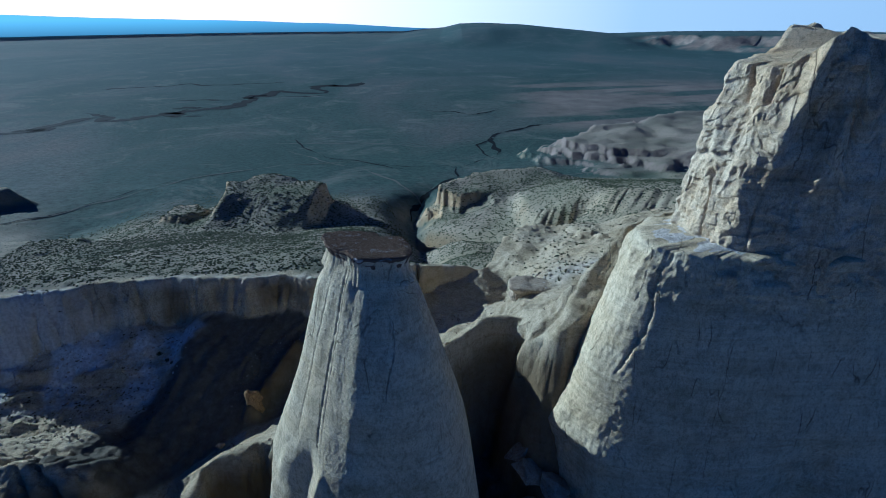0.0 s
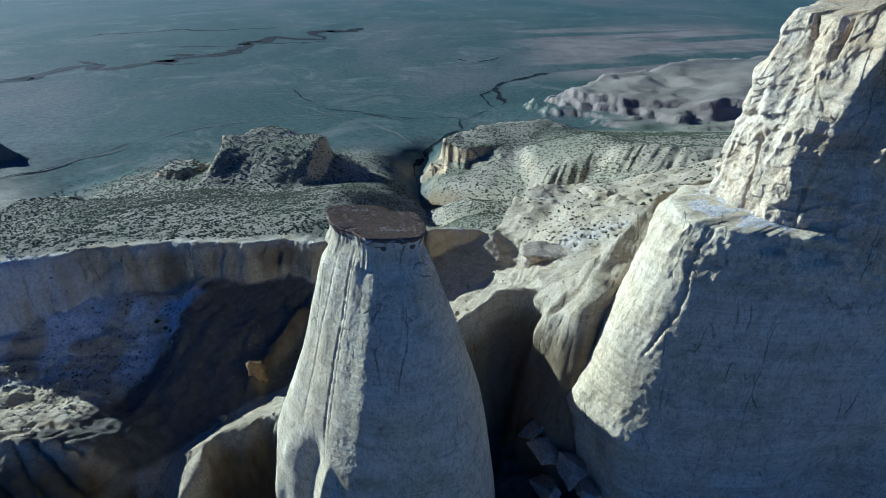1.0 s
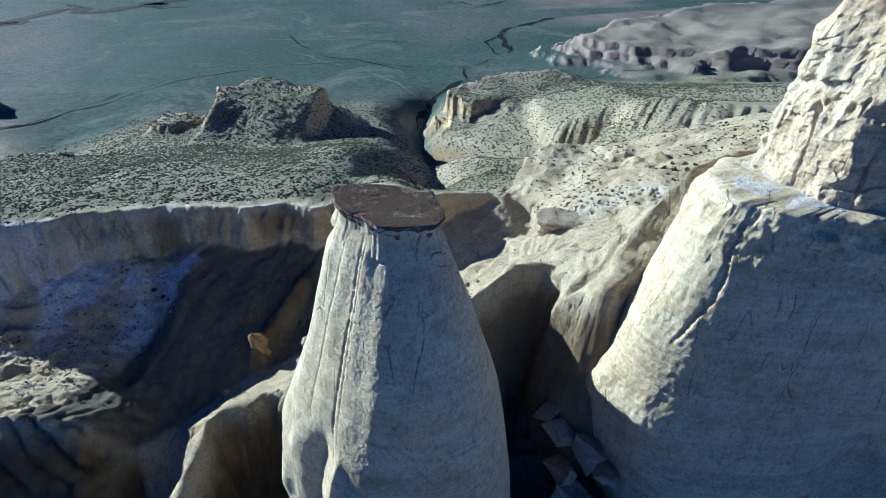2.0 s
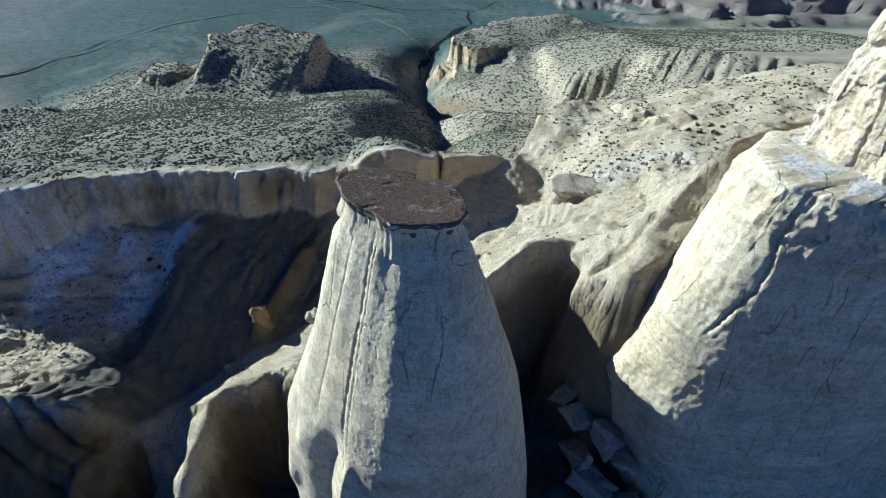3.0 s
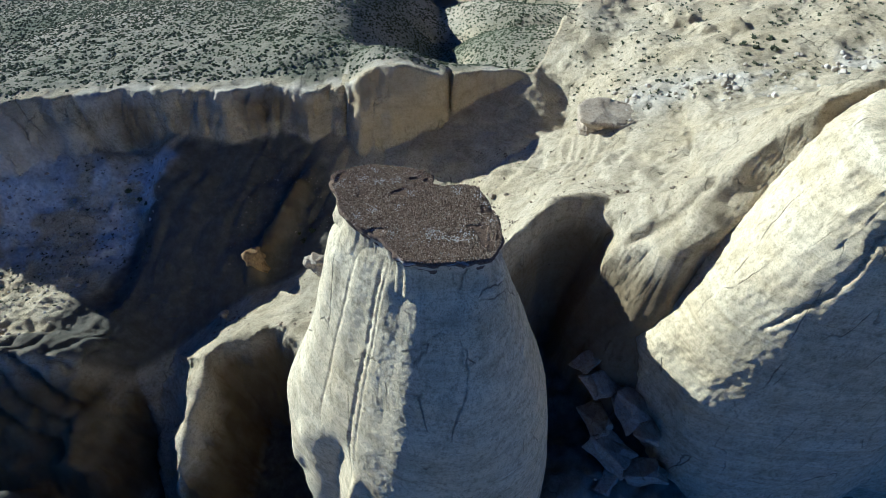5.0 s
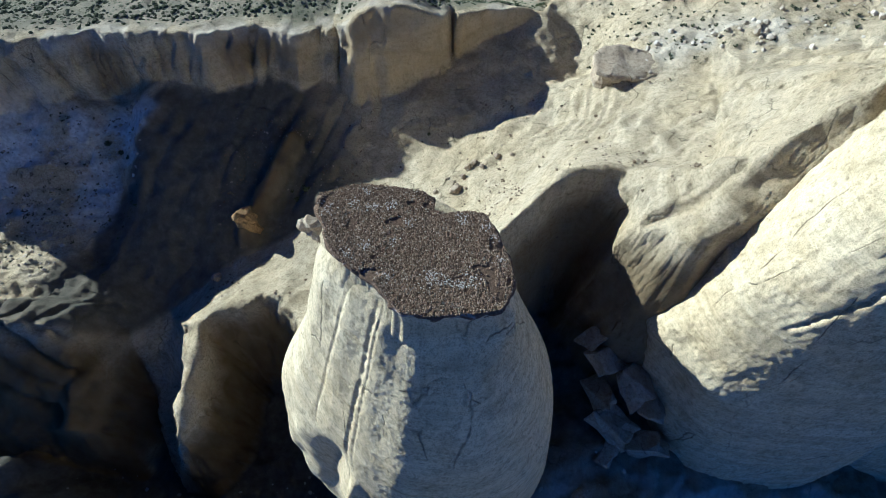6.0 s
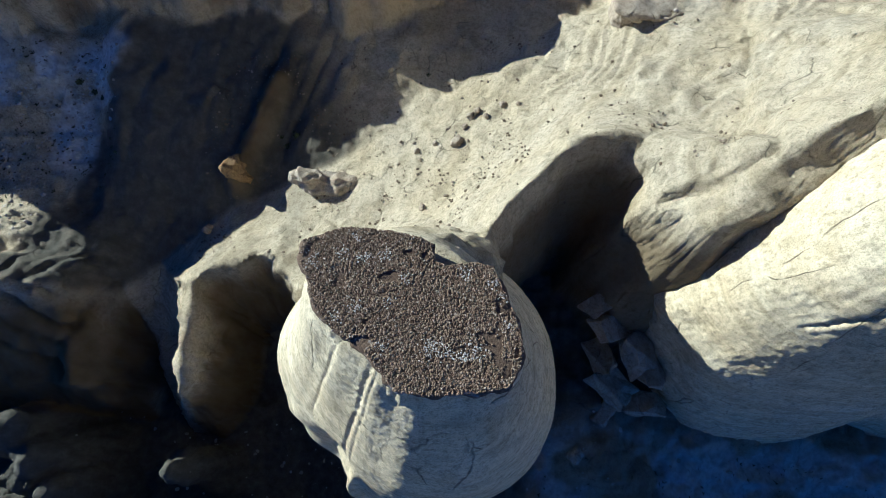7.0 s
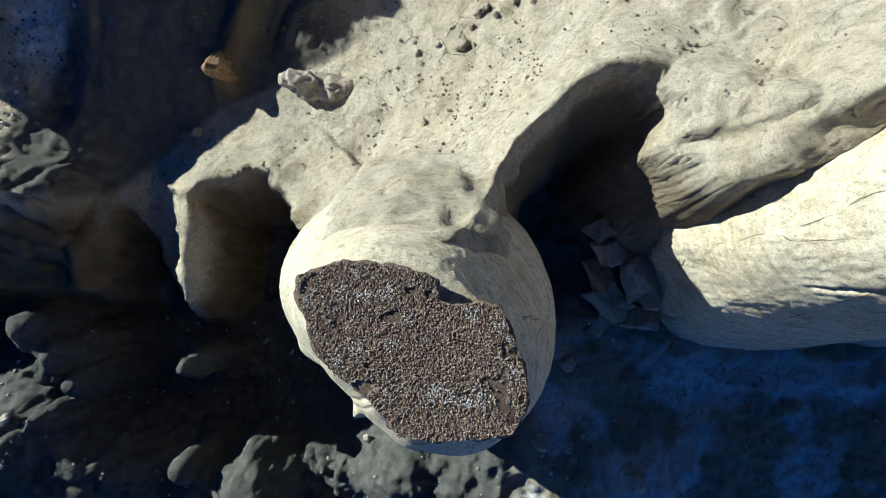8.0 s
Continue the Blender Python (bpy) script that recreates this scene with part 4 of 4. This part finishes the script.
pl, r = strewn(62000, (-150, 75, 106, 195), tableland, 21)
k = 0.28 + 0.52 * r.random(len(pl)) ** 1.6
low_bush = scatter("bush_cover", clump_mesh("bush_bit", 4), pl, np.stack([k * 1.15, k, k * 0.75], -1), r.uniform(0, 6.3, len(pl)), BUSH)
tagged(low_bush, "scattered low dark olive desert bushes on pale soil", "bushes", kind="stuff")
pl, r = strewn(52000, (-175, 150, 195, 330), tableland, 25)
k = 0.35 + 0.7 * r.random(len(pl)) ** 1.6
tagged(scatter("bush_cover", clump_mesh("bush_bit", 8), pl, np.stack([k * 1.15, k, k * 0.75], -1), r.uniform(0, 6.3, len(pl)), BUSH), "low dark bushes on the far tableland", "bushes", kind="stuff")
pl, r = strewn(2600, (14, 80, 98, 150), lambda x, y: smooth(102, 106, y) * (0.25 + 0.5 * (fbm(x / 9, y / 9, 0, 2, 405) > 0.15)), 22)
k = r.uniform(0.35, 0.95, len(pl))
tagged(scatter("bush_cover", bush_mesh("bush_bit", 5, 5), pl, np.stack([k * 1.2, k, k * 0.8], -1), r.uniform(0, 6.3, len(pl)), BUSH), "thin dark olive bushes on chalky soil", "bushes", kind="stuff")
pl, r = strewn(900, (-95, -57, 78, 107), lambda x, y: 0.15 + 0.8 * (fbm(x / 7, y / 7, 0, 2, 407) > 0.1), 23)
k = r.uniform(0.3, 0.8, len(pl))
tagged(scatter("bush_cover", bush_mesh("bush_bit", 6, 5), pl, np.stack([k * 1.2, k, k * 0.8], -1), r.uniform(0, 6.3, len(pl)), BUSH), "dark bushes dotted over shaded talus", "bushes", kind="stuff")
pl, r = strewn(700, (6, 60, 22, 50), lambda x, y: 0.2 + 0.6 * (fbm(x / 8, y / 8, 0, 2, 409) > 0.0), 24)
k = r.uniform(0.3, 0.7, len(pl))
tagged(scatter("bush_cover", bush_mesh("bush_bit", 7, 5), pl, np.stack([k * 1.2, k, k * 0.8], -1), r.uniform(0, 6.3, len(pl)), BUSH), "dark bushes dotted over the ravine bed", "bushes", kind="stuff")

# ---- loose rock ----
STONE = island_material("brown_stone", [(0.0, (0.16, 0.125, 0.08)), (0.6, (0.26, 0.21, 0.14)), (1.0, (0.42, 0.36, 0.26))])
PALE = island_material("loose_rock", [(0.0, (0.4, 0.35, 0.26)), (0.6, (0.55, 0.5, 0.4)), (1.0, (0.68, 0.64, 0.55))])
for seed, count, box, keep, lo, hi, mat, label in (
        (31, 2600, (16, 75, 98, 124), lambda x, y: np.exp(-((y - 107.5 + 0.05 * (x - 22)) / 3.6) ** 2) * (0.35 + 0.5 * (fbm(x / 5, y / 5, 0, 2, 421) > 0)), 0.2, 1.3, PALE, "white chalk rubble along the foot of a bank"),
        (32, 2600, (-95, -56, 72, 107), lambda x, y: (0.3 + 0.5 * (fbm(x / 6, y / 6, 0, 2, 423) > 0)) * smooth(-55, -59, x - 0.6 * (y - 99)), 0.15, 0.9, PALE, "pale rubble on the talus"),
        (33, 9000, (-44, 24, 74, 106), lambda x, y: (0.12 + 0.6 * (fbm(x / 6, y / 6, 0, 2, 425) > 0.2)) * (1 - 0.6 * smooth(4, 16, x)), 0.08, 0.55, STONE, "small brown stones strewn over the chalk bench"),
        (34, 1800, (-85, 62, 18, 56), lambda x, y: 0.2 + 0.6 * (fbm(x / 7, y / 7, 0, 2, 427) > 0.1), 0.15, 1.0, PALE, "broken rock on the ravine bed")):
    pl, r = strewn(count, box, keep, seed)
    k = lo + (hi - lo) * r.random(len(pl)) ** 3
    tagged(scatter("rubble", stone_mesh("rubble_bit", seed, mat, 0.7, 0.5, 1, True), pl, np.stack([k, k * r.uniform(0.6, 1, len(pl)), k * r.uniform(0.6, 1.1, len(pl))], -1), r.uniform(0, 6.3, len(pl)), mat), label, "rubble", kind="stuff")

chip = np.random.default_rng(35)
row_i, col_i, part_f = chip.integers(0, len(lid) - 1, 5000), chip.integers(0, lid.shape[1] - 1, 5000), chip.random((5000, 1))
pick = lid[row_i, col_i] * (1 - part_f) + lid[row_i + 1, col_i] * part_f
pick = pick[(pick[:, 0] < 36.5) & (pick[:, 1] < 75)]
k = 0.06 + 0.2 * rng.random(len(pick)) ** 3
tagged(scatter("ledge_rubble", stone_mesh("rubble_bit", 35, PALE, 0.7, 0.5, 1, True), pick - np.array([0, 0, 0.03]), np.stack([k, k * 0.8, k * 0.8], -1), rng.uniform(0, 6.3, len(pick)), PALE), "white chalk chips littering the ledge under the crag", "rubble", kind="stuff")

spot = np.random.default_rng(36)
chip_xy = np.concatenate([spot.normal(c, w, (k, 2)) for c, w, k in (
    ((-7.7, 54.5), (0.4, 0.25), 120), ((-6.4, 54.2), (0.4, 0.14), 70), ((-5.8, 54.6), (0.3, 0.2), 40), ((-12.3, 59.0), 0.2, 40), ((-11.6, 59.8), 0.14, 25), ((-11.2, 58.8), 0.2, 45), ((-10.2, 58.9), 0.2, 45), ((-9.2, 57.8), 0.17, 30),
    ((-9.9, 56.6), 0.13, 16), ((-11.4, 56.3), 0.17, 26), ((-12.2, 55.8), 0.17, 24), ((-4.5, 57.1), 0.16, 24), ((-4.9, 57.7), 0.16, 26), ((-6.3, 58.2), 0.24, 40), ((-13.7, 58.5), 0.24, 36), ((-10.1, 54.6), 0.2, 26), ((-11.6, 54.8), 0.14, 16), ((-4.4, 55.6), 0.22, 30))])
chip_xy = chip_xy[inside_distance(chip_xy[:, 0], chip_xy[:, 1], CAP) > 0.1]
FLECK = island_material("white_chip", [(0.0, (0.45, 0.41, 0.34)), (1.0, (0.7, 0.67, 0.6))])
k = spot.uniform(0.04, 0.11, len(chip_xy))
tagged(scatter("pale_rubble", stone_mesh("chip_bit", 37, FLECK, 0.7, 0.5), np.c_[chip_xy, np.full(len(chip_xy), 33.38)], np.stack([k, k * 0.8, k * 0.7], -1), spot.uniform(0, 6.3, len(chip_xy)), FLECK, cap), "white chalk chips showing through the gravel", kind="stuff")

BOULDER = chalk_material("boulder_chalk", (0.58, 0.52, 0.4), (0.5, 0.41, 0.27), (0.34, 0.27, 0.18), 0.06)


def boulder(name, x, y, w, d, h, turn, seed, label, cat="boulder", group="", sharp=False, sink=0.12):
    me = stone_mesh(name, seed, BOULDER, 1.0, 0.85, 3, sharp)
    ob = new(name, me)
    ob.matrix_basis = pose(x, y, float(ground_z(x, y)[0]) - sink * h, 0, 0, turn) @ Matrix.Diagonal((w, d, h, 1))
    return tagged(ob, label, cat, group)


boulder("boulder", -43.4, 80.3, 1.5, 1.3, 1.3, 20, 3, "rounded brown boulder alone on the pale saddle")
for i, (x, y, k) in enumerate(((-4.5, 92.9, 1.3), (-6.1, 89.1, 1.5), (-3.6, 93.8, 1.0), (-9.1, 89.5, 0.8), (-11.7, 89.1, 0.9), (-0.2, 94.0, 1.1), (-5.2, 91.4, 0.7), (-10.4, 79.3, 1.0), (-2.4, 92.4, 0.8), (1.8, 93.2, 0.7), (-7.4, 91.6, 0.6), (-14.2, 87.2, 0.5))):
    boulder("boulder", x, y, k, k * 0.8, k * 0.75, 40 * i, 20 + i, "weathered chalk boulder on the sunlit slope", "boulder", "boulders on the slope")
for i, (x, y, w) in enumerate(((7.5, 38.9, 2.6), (11.4, 38.0, 1.6), (19.5, 34.2, 3.4), (-51.7, 44.1, 1.8), (-69.5, 38.2, 1.5), (-18.6, 34.5, 1.4), (12.4, 36.4, 1.3), (10.8, 50.3, 2.4))):
    boulder("boulder", x, y, w, w * 0.8, w * 0.9, 57 * i, 70 + i, "pale boulder rising from the shaded ravine bed", "boulder", "boulders in the ravine")


def block_mesh(name, seed):
    """A broken slab with chipped edges, one metre long."""
    r = random.Random(seed)
    bm = bmesh.new()
    bmesh.ops.create_cube(bm, size=1.0)
    for v in bm.verts:
        v.co += Vector((r.uniform(-0.3, 0.3), r.uniform(-0.3, 0.3), r.uniform(-0.25, 0.25)))
    bmesh.ops.bevel(bm, geom=bm.edges[:], offset=0.05, segments=1, affect="EDGES")
    bmesh.ops.subdivide_edges(bm, edges=bm.edges[:], cuts=2, use_grid_fill=True)
    for v in bm.verts:
        v.co += v.co.normalized() * 0.16 * noise.noise(v.co * 3 + Vector((seed, 0, 0)))
    me = bpy.data.meshes.new(name)
    bm.to_mesh(me)
    bm.free()
    me.materials.append(BOULDER)
    return me


def perched_rock():
    """A wind-carved slab with a horn and an undercut, on the bench."""
    keys = [(2.4, -27.2, 86.0, 0.5, 0.6, 0.3, 0.4), (1.7, -26.6, 85.8, 1.9, 1.6, 0.8, 0.8), (1.2, -25.8, 85.6, 3.4, 3.0, 1.2, 1.1), (0.7, -25.2, 85.4, 3.6, 4.8, 1.3, 1.2), (0.2, -24.8, 85.5, 2.8, 5.4, 0.7, 1.2), (-1.2, -24.6, 85.7, 2.4, 5.6, 0.6, 1.5)]

    def hollow(x, y, z, th):
        return -0.9 * np.exp(-((x + 24.6) / 0.9) ** 2) * smooth(0.3, 1.2, z) + 0.5 * ridged(x / 2.2, y / 1.6, z / 1.2, 3, 503)

    v = rock_rings(np.linspace(2.4, -1.2, 34), keys, 130, 1.8, 501, 0.35, 0.2, hollow)
    v[..., 2] += float(ground_z(-25.2, 85.6)[0])
    tagged(rock("perched_rock", close_top(v, 0.15, 5), BOULDER), "wind-carved chalk slab with a dark undercut on the bench", "rock")


def pillar_rock():
    keys = [(3.4, -39.4, 87.0, 0.3, 0.5, 0.3, 0.6), (2.8, -39.2, 87.1, 0.8, 0.9, 0.6, 1.0), (1.8, -39.0, 87.4, 1.0, 1.2, 0.8, 2.0), (0.5, -38.8, 87.8, 1.1, 1.5, 1.0, 3.0), (-2.5, -38.6, 88, 1.5, 1.9, 1.4, 3.6)]
    v = rock_rings(np.linspace(3.4, -2.5, 34), keys, 90, 2.0, 511, 0.3, 0.1, lambda x, y, z, th: 0.25 * ridged(x / 1.3, y / 1.3, z / 2, 3, 513))
    v[..., 2] += float(ground_z(-38.8, 86.4)[0]) + 0.4
    tagged(rock("rock_pillar", close_top(v, 0.15, 5), OCHRE), "short ochre rock pillar with one sunlit edge", "rock pillar")


def ledge_rock():
    keys = [(1.7, 17.4, 103.6, 4.4, 4.9, 1.9, 4.6), (1.4, 17.4, 103.6, 4.5, 5.2, 2.2, 4.8), (0.8, 17.2, 103.6, 3.9, 4.7, 2.0, 4.6), (0.2, 17.0, 103.8, 3.3, 3.2, 1.2, 4.4), (-2.0, 17.0, 103.8, 3.3, 3.0, 1.2, 4.4)]
    v = rock_rings(np.linspace(1.7, -2.0, 44), keys, 180, 2.6, 521, 0.4, 0.35, lambda x, y, z, th: 0.25 * hash3(np.floor(x / 1.3 + z / 3).astype(np.int64), 0, np.floor(z / 0.6).astype(np.int64), 523) + 0.1 * fbm(x, y, z, 3, 525))
    v[..., 2] += float(ground_z(17.2, 102.6)[0]) - 0.1
    tagged(rock("ledge_rock", close_top(v, 0.1, 8), BOULDER), "layered chalk ledge standing out of the slope", "rock")


OCHRE = chalk_material("ochre_chalk", (0.46, 0.33, 0.15), (0.36, 0.24, 0.09), (0.28, 0.18, 0.08), 0.08)
perched_rock()
pillar_rock()
ledge_rock()
for i, (x, y, z, w, d, h, rx, ry) in enumerate(((14.2, 65.8, -9.5, 5.0, 3.4, 2.2, 20, 24), (16.6, 62.8, -9.8, 5.6, 4.2, 2.6, 14, 30), (18.4, 60.2, -11.6, 5.4, 4.0, 2.4, 24, 20), (13.6, 62.2, -14.2, 4.6, 3.4, 2.4, -10, 26),
                                                (15.8, 58.8, -16.4, 5.0, 3.6, 2.8, 12, -16), (19.8, 56.6, -17.8, 4.6, 3.2, 2.4, 20, 12), (11.8, 67.6, -8.0, 3.4, 2.6, 1.8, 8, 30), (14.6, 55.6, -18.8, 3.0, 2.4, 1.6, 4, 8))):
    ob = new("fallen_block", block_mesh("fallen_block", 50 + i))
    ob.matrix_basis = pose(x, y, z, rx, ry, 25 + 31 * i) @ Matrix.Diagonal((w, d, h, 1))
    tagged(ob, "angular fallen chalk block jammed in the cleft", "rock block", "fallen blocks in the cleft")
big_bush = [bush_mesh("desert_bush", 90 + i, 26) for i in range(3)]
for i, (x, y, k) in enumerate(((-31.4, 92.5, 1.5), (-29.9, 93.5, 1.3), (-32.4, 93.6, 0.9), (-30.6, 94.4, 0.8), (-10.5, 101.5, 0.8), (-62.0, 100.4, 1.2), (-60.4, 99.2, 1.0), (-64.2, 101.6, 1.4), (41.5, 114.5, 1.3), (43.6, 113.4, 1.5), (40.2, 116.2, 1.1), (44.2, 116.4, 1.2), (45.4, 114.6, 1.0), (39.8, 113.0, 0.9), (42.4, 118.0, 1.0))):
    o = new("desert_bush", big_bush[i % 3])
    o.matrix_basis = pose(x, y, float(ground_z(x, y)[0]) - 0.04, 0, 0, 70 * i) @ Matrix.Diagonal((k, k, k, 1))
    tagged(o, "dark rounded desert bush on pale ground", "bush", "desert bushes")


# ---- water-cut channels and a track on the plain ----
def ribbon(name, knots, wide, mat, label, seed, lift=0.25):
    d = np.r_[0, np.cumsum([math.hypot(b[0] - a[0], b[1] - a[1]) for a, b in zip(knots[:-1], knots[1:])])]
    s = np.arange(0, d[-1], 2.5)
    x, y = np.interp(s, d, [p[0] for p in knots]), np.interp(s, d, [p[1] for p in knots])
    x = x + 5.0 * fbm(s / 38, 0 * s, 0, 4, seed) * (0.4 + wide / 6)
    y = y + 5.0 * fbm(s / 38, 0 * s, 7, 4, seed) * (0.4 + wide / 6)
    nx, ny = -np.gradient(y), np.gradient(x)
    ln = np.hypot(nx, ny)
    w = wide * (0.55 + 0.45 * fbm(s / 11, 0 * s, 3, 3, seed + 5)) * np.minimum(1, np.minimum(s, s[-1] - s + 1) / 25 + 0.15)
    rows = []
    for f in (-0.5, 0.0, 0.5):
        px, py = x + nx / ln * w * f, y + ny / ln * w * f
        rows.append(np.stack([px, py, ground_z(px, py) + lift], -1))
    v = np.array(rows)
    return tagged(sheet(name, v.reshape(-1, 3), grid_faces(*v.shape[:2]), mat), label, "channel", kind="structure")


# near-black imitates the shade inside cut channels; the ribbons themselves lie flat
CHANNEL_SHADE = island_material("channel_shade", [(0.0, (0.006, 0.011, 0.015)), (1.0, (0.01, 0.016, 0.02))])
PALE_SOIL = island_material("pale_soil", [(0.0, (0.15, 0.16, 0.14)), (1.0, (0.19, 0.19, 0.17))])
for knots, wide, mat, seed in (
        ([(-470, 440), (-406, 488), (-352, 573), (-282, 633), (-262, 704), (-194, 810), (-120, 860)], 24.0, CHANNEL_SHADE, 601),
        ([(-300, 620), (-285, 650), (-330, 640)], 11.0, CHANNEL_SHADE, 603),
        ([(-352, 573), (-372, 600), (-420, 612)], 8.0, CHANNEL_SHADE, 631),
        ([(-318, 600), (-300, 590), (-262, 600)], 7.0, CHANNEL_SHADE, 633),
        ([(-262, 704), (-300, 712), (-350, 705)], 7.0, CHANNEL_SHADE, 635),
        ([(-240, 740), (-200, 735), (-160, 750)], 6.0, CHANNEL_SHADE, 637),
        ([(8, 370), (24, 392), (37, 405)], 2.5, CHANNEL_SHADE, 639),
        ([(-60, 385), (-20, 372), (8, 370)], 2.0, CHANNEL_SHADE, 641),
        ([(-500, 800), (-400, 860), (-250, 880)], 9.0, CHANNEL_SHADE, 643),
        ([(96, 552), (84, 546), (52, 500), (37, 478), (37, 440), (37, 405)], 6.0, CHANNEL_SHADE, 605),
        ([(37, 478), (22, 450), (26, 420), (34, 395)], 2.4, CHANNEL_SHADE, 607),
        ([(-19, 262), (-17, 290), (-12, 317), (2, 345), (8, 370)], 5.0, CHANNEL_SHADE, 609),
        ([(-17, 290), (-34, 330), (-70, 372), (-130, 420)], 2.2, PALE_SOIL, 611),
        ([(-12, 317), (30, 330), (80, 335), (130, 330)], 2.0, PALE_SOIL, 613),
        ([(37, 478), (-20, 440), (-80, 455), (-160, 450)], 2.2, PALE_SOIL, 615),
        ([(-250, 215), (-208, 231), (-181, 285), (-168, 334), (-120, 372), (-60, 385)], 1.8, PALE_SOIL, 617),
        ([(-246, 219), (-204, 236), (-184, 286), (-173, 330)], 1.4, CHANNEL_SHADE, 619),
        ([(-30, 360), (-90, 400), (-140, 470)], 2.0, CHANNEL_SHADE, 621),
        ([(60, 640), (20, 600), (-30, 640)], 4.0, CHANNEL_SHADE, 623)):
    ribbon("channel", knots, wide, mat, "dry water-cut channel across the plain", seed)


# ---- glowing sheets painted as hazy distance and the sky low over it, far behind everything ----
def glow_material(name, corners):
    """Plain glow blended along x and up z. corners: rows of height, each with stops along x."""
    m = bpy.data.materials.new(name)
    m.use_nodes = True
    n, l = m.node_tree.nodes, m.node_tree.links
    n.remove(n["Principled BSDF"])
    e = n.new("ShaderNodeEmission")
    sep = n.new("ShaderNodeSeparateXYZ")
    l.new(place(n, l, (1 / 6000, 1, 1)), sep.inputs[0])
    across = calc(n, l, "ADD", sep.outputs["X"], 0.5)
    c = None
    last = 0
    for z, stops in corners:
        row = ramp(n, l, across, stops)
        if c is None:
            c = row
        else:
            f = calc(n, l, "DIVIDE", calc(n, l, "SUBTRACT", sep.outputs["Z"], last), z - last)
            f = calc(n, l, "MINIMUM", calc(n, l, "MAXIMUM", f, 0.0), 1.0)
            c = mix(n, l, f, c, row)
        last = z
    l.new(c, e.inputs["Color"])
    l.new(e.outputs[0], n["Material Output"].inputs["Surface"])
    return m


def far_ring(name, reach, bottom, top, mat, label):
    a = np.linspace(radians(-64), radians(64), 300)
    v = np.array([np.stack([reach * np.sin(a), reach * np.cos(a), f], -1) for f in (bottom + 0 * a, top(np.degrees(a)))])
    tagged(sheet(name, v.reshape(-1, 3), grid_faces(2, 300), mat), label, "sky", kind="structure")


SKY_ROW = [(0.0, (2.1, 1.0, 0.5)), (0.25, (1.9, 0.97, 0.46)), (0.4, (1.5, 0.88, 0.44)), (0.5, (1.2, 0.78, 0.43)), (0.65, (0.66, 0.52, 0.34)), (1.0, (0.44, 0.38, 0.28))]
# haze of the far hills, painted as glow that pales upward
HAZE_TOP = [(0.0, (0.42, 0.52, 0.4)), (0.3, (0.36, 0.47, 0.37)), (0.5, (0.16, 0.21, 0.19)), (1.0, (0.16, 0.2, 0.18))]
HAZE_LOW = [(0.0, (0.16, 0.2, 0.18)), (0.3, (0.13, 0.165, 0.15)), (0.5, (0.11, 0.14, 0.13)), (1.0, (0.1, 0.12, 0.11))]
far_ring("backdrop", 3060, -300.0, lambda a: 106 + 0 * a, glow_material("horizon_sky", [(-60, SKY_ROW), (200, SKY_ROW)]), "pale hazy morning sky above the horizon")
far_ring("backdrop", 3000, -300.0, lambda a: np.interp(a, [-64, -37, -31, -20, -10, -5, 0, 6, 16, 64], [58, 37, 21.5, 6.5, -13.5, -30, -39, -53, -90, -90]) + 1.2 * fbm(a / 3, 0 * a, 0, 4, 71), glow_material("far_haze", [(-60, HAZE_LOW), (15, HAZE_TOP)]), "glowing sheet painted as blue hazy low hills on the skyline")
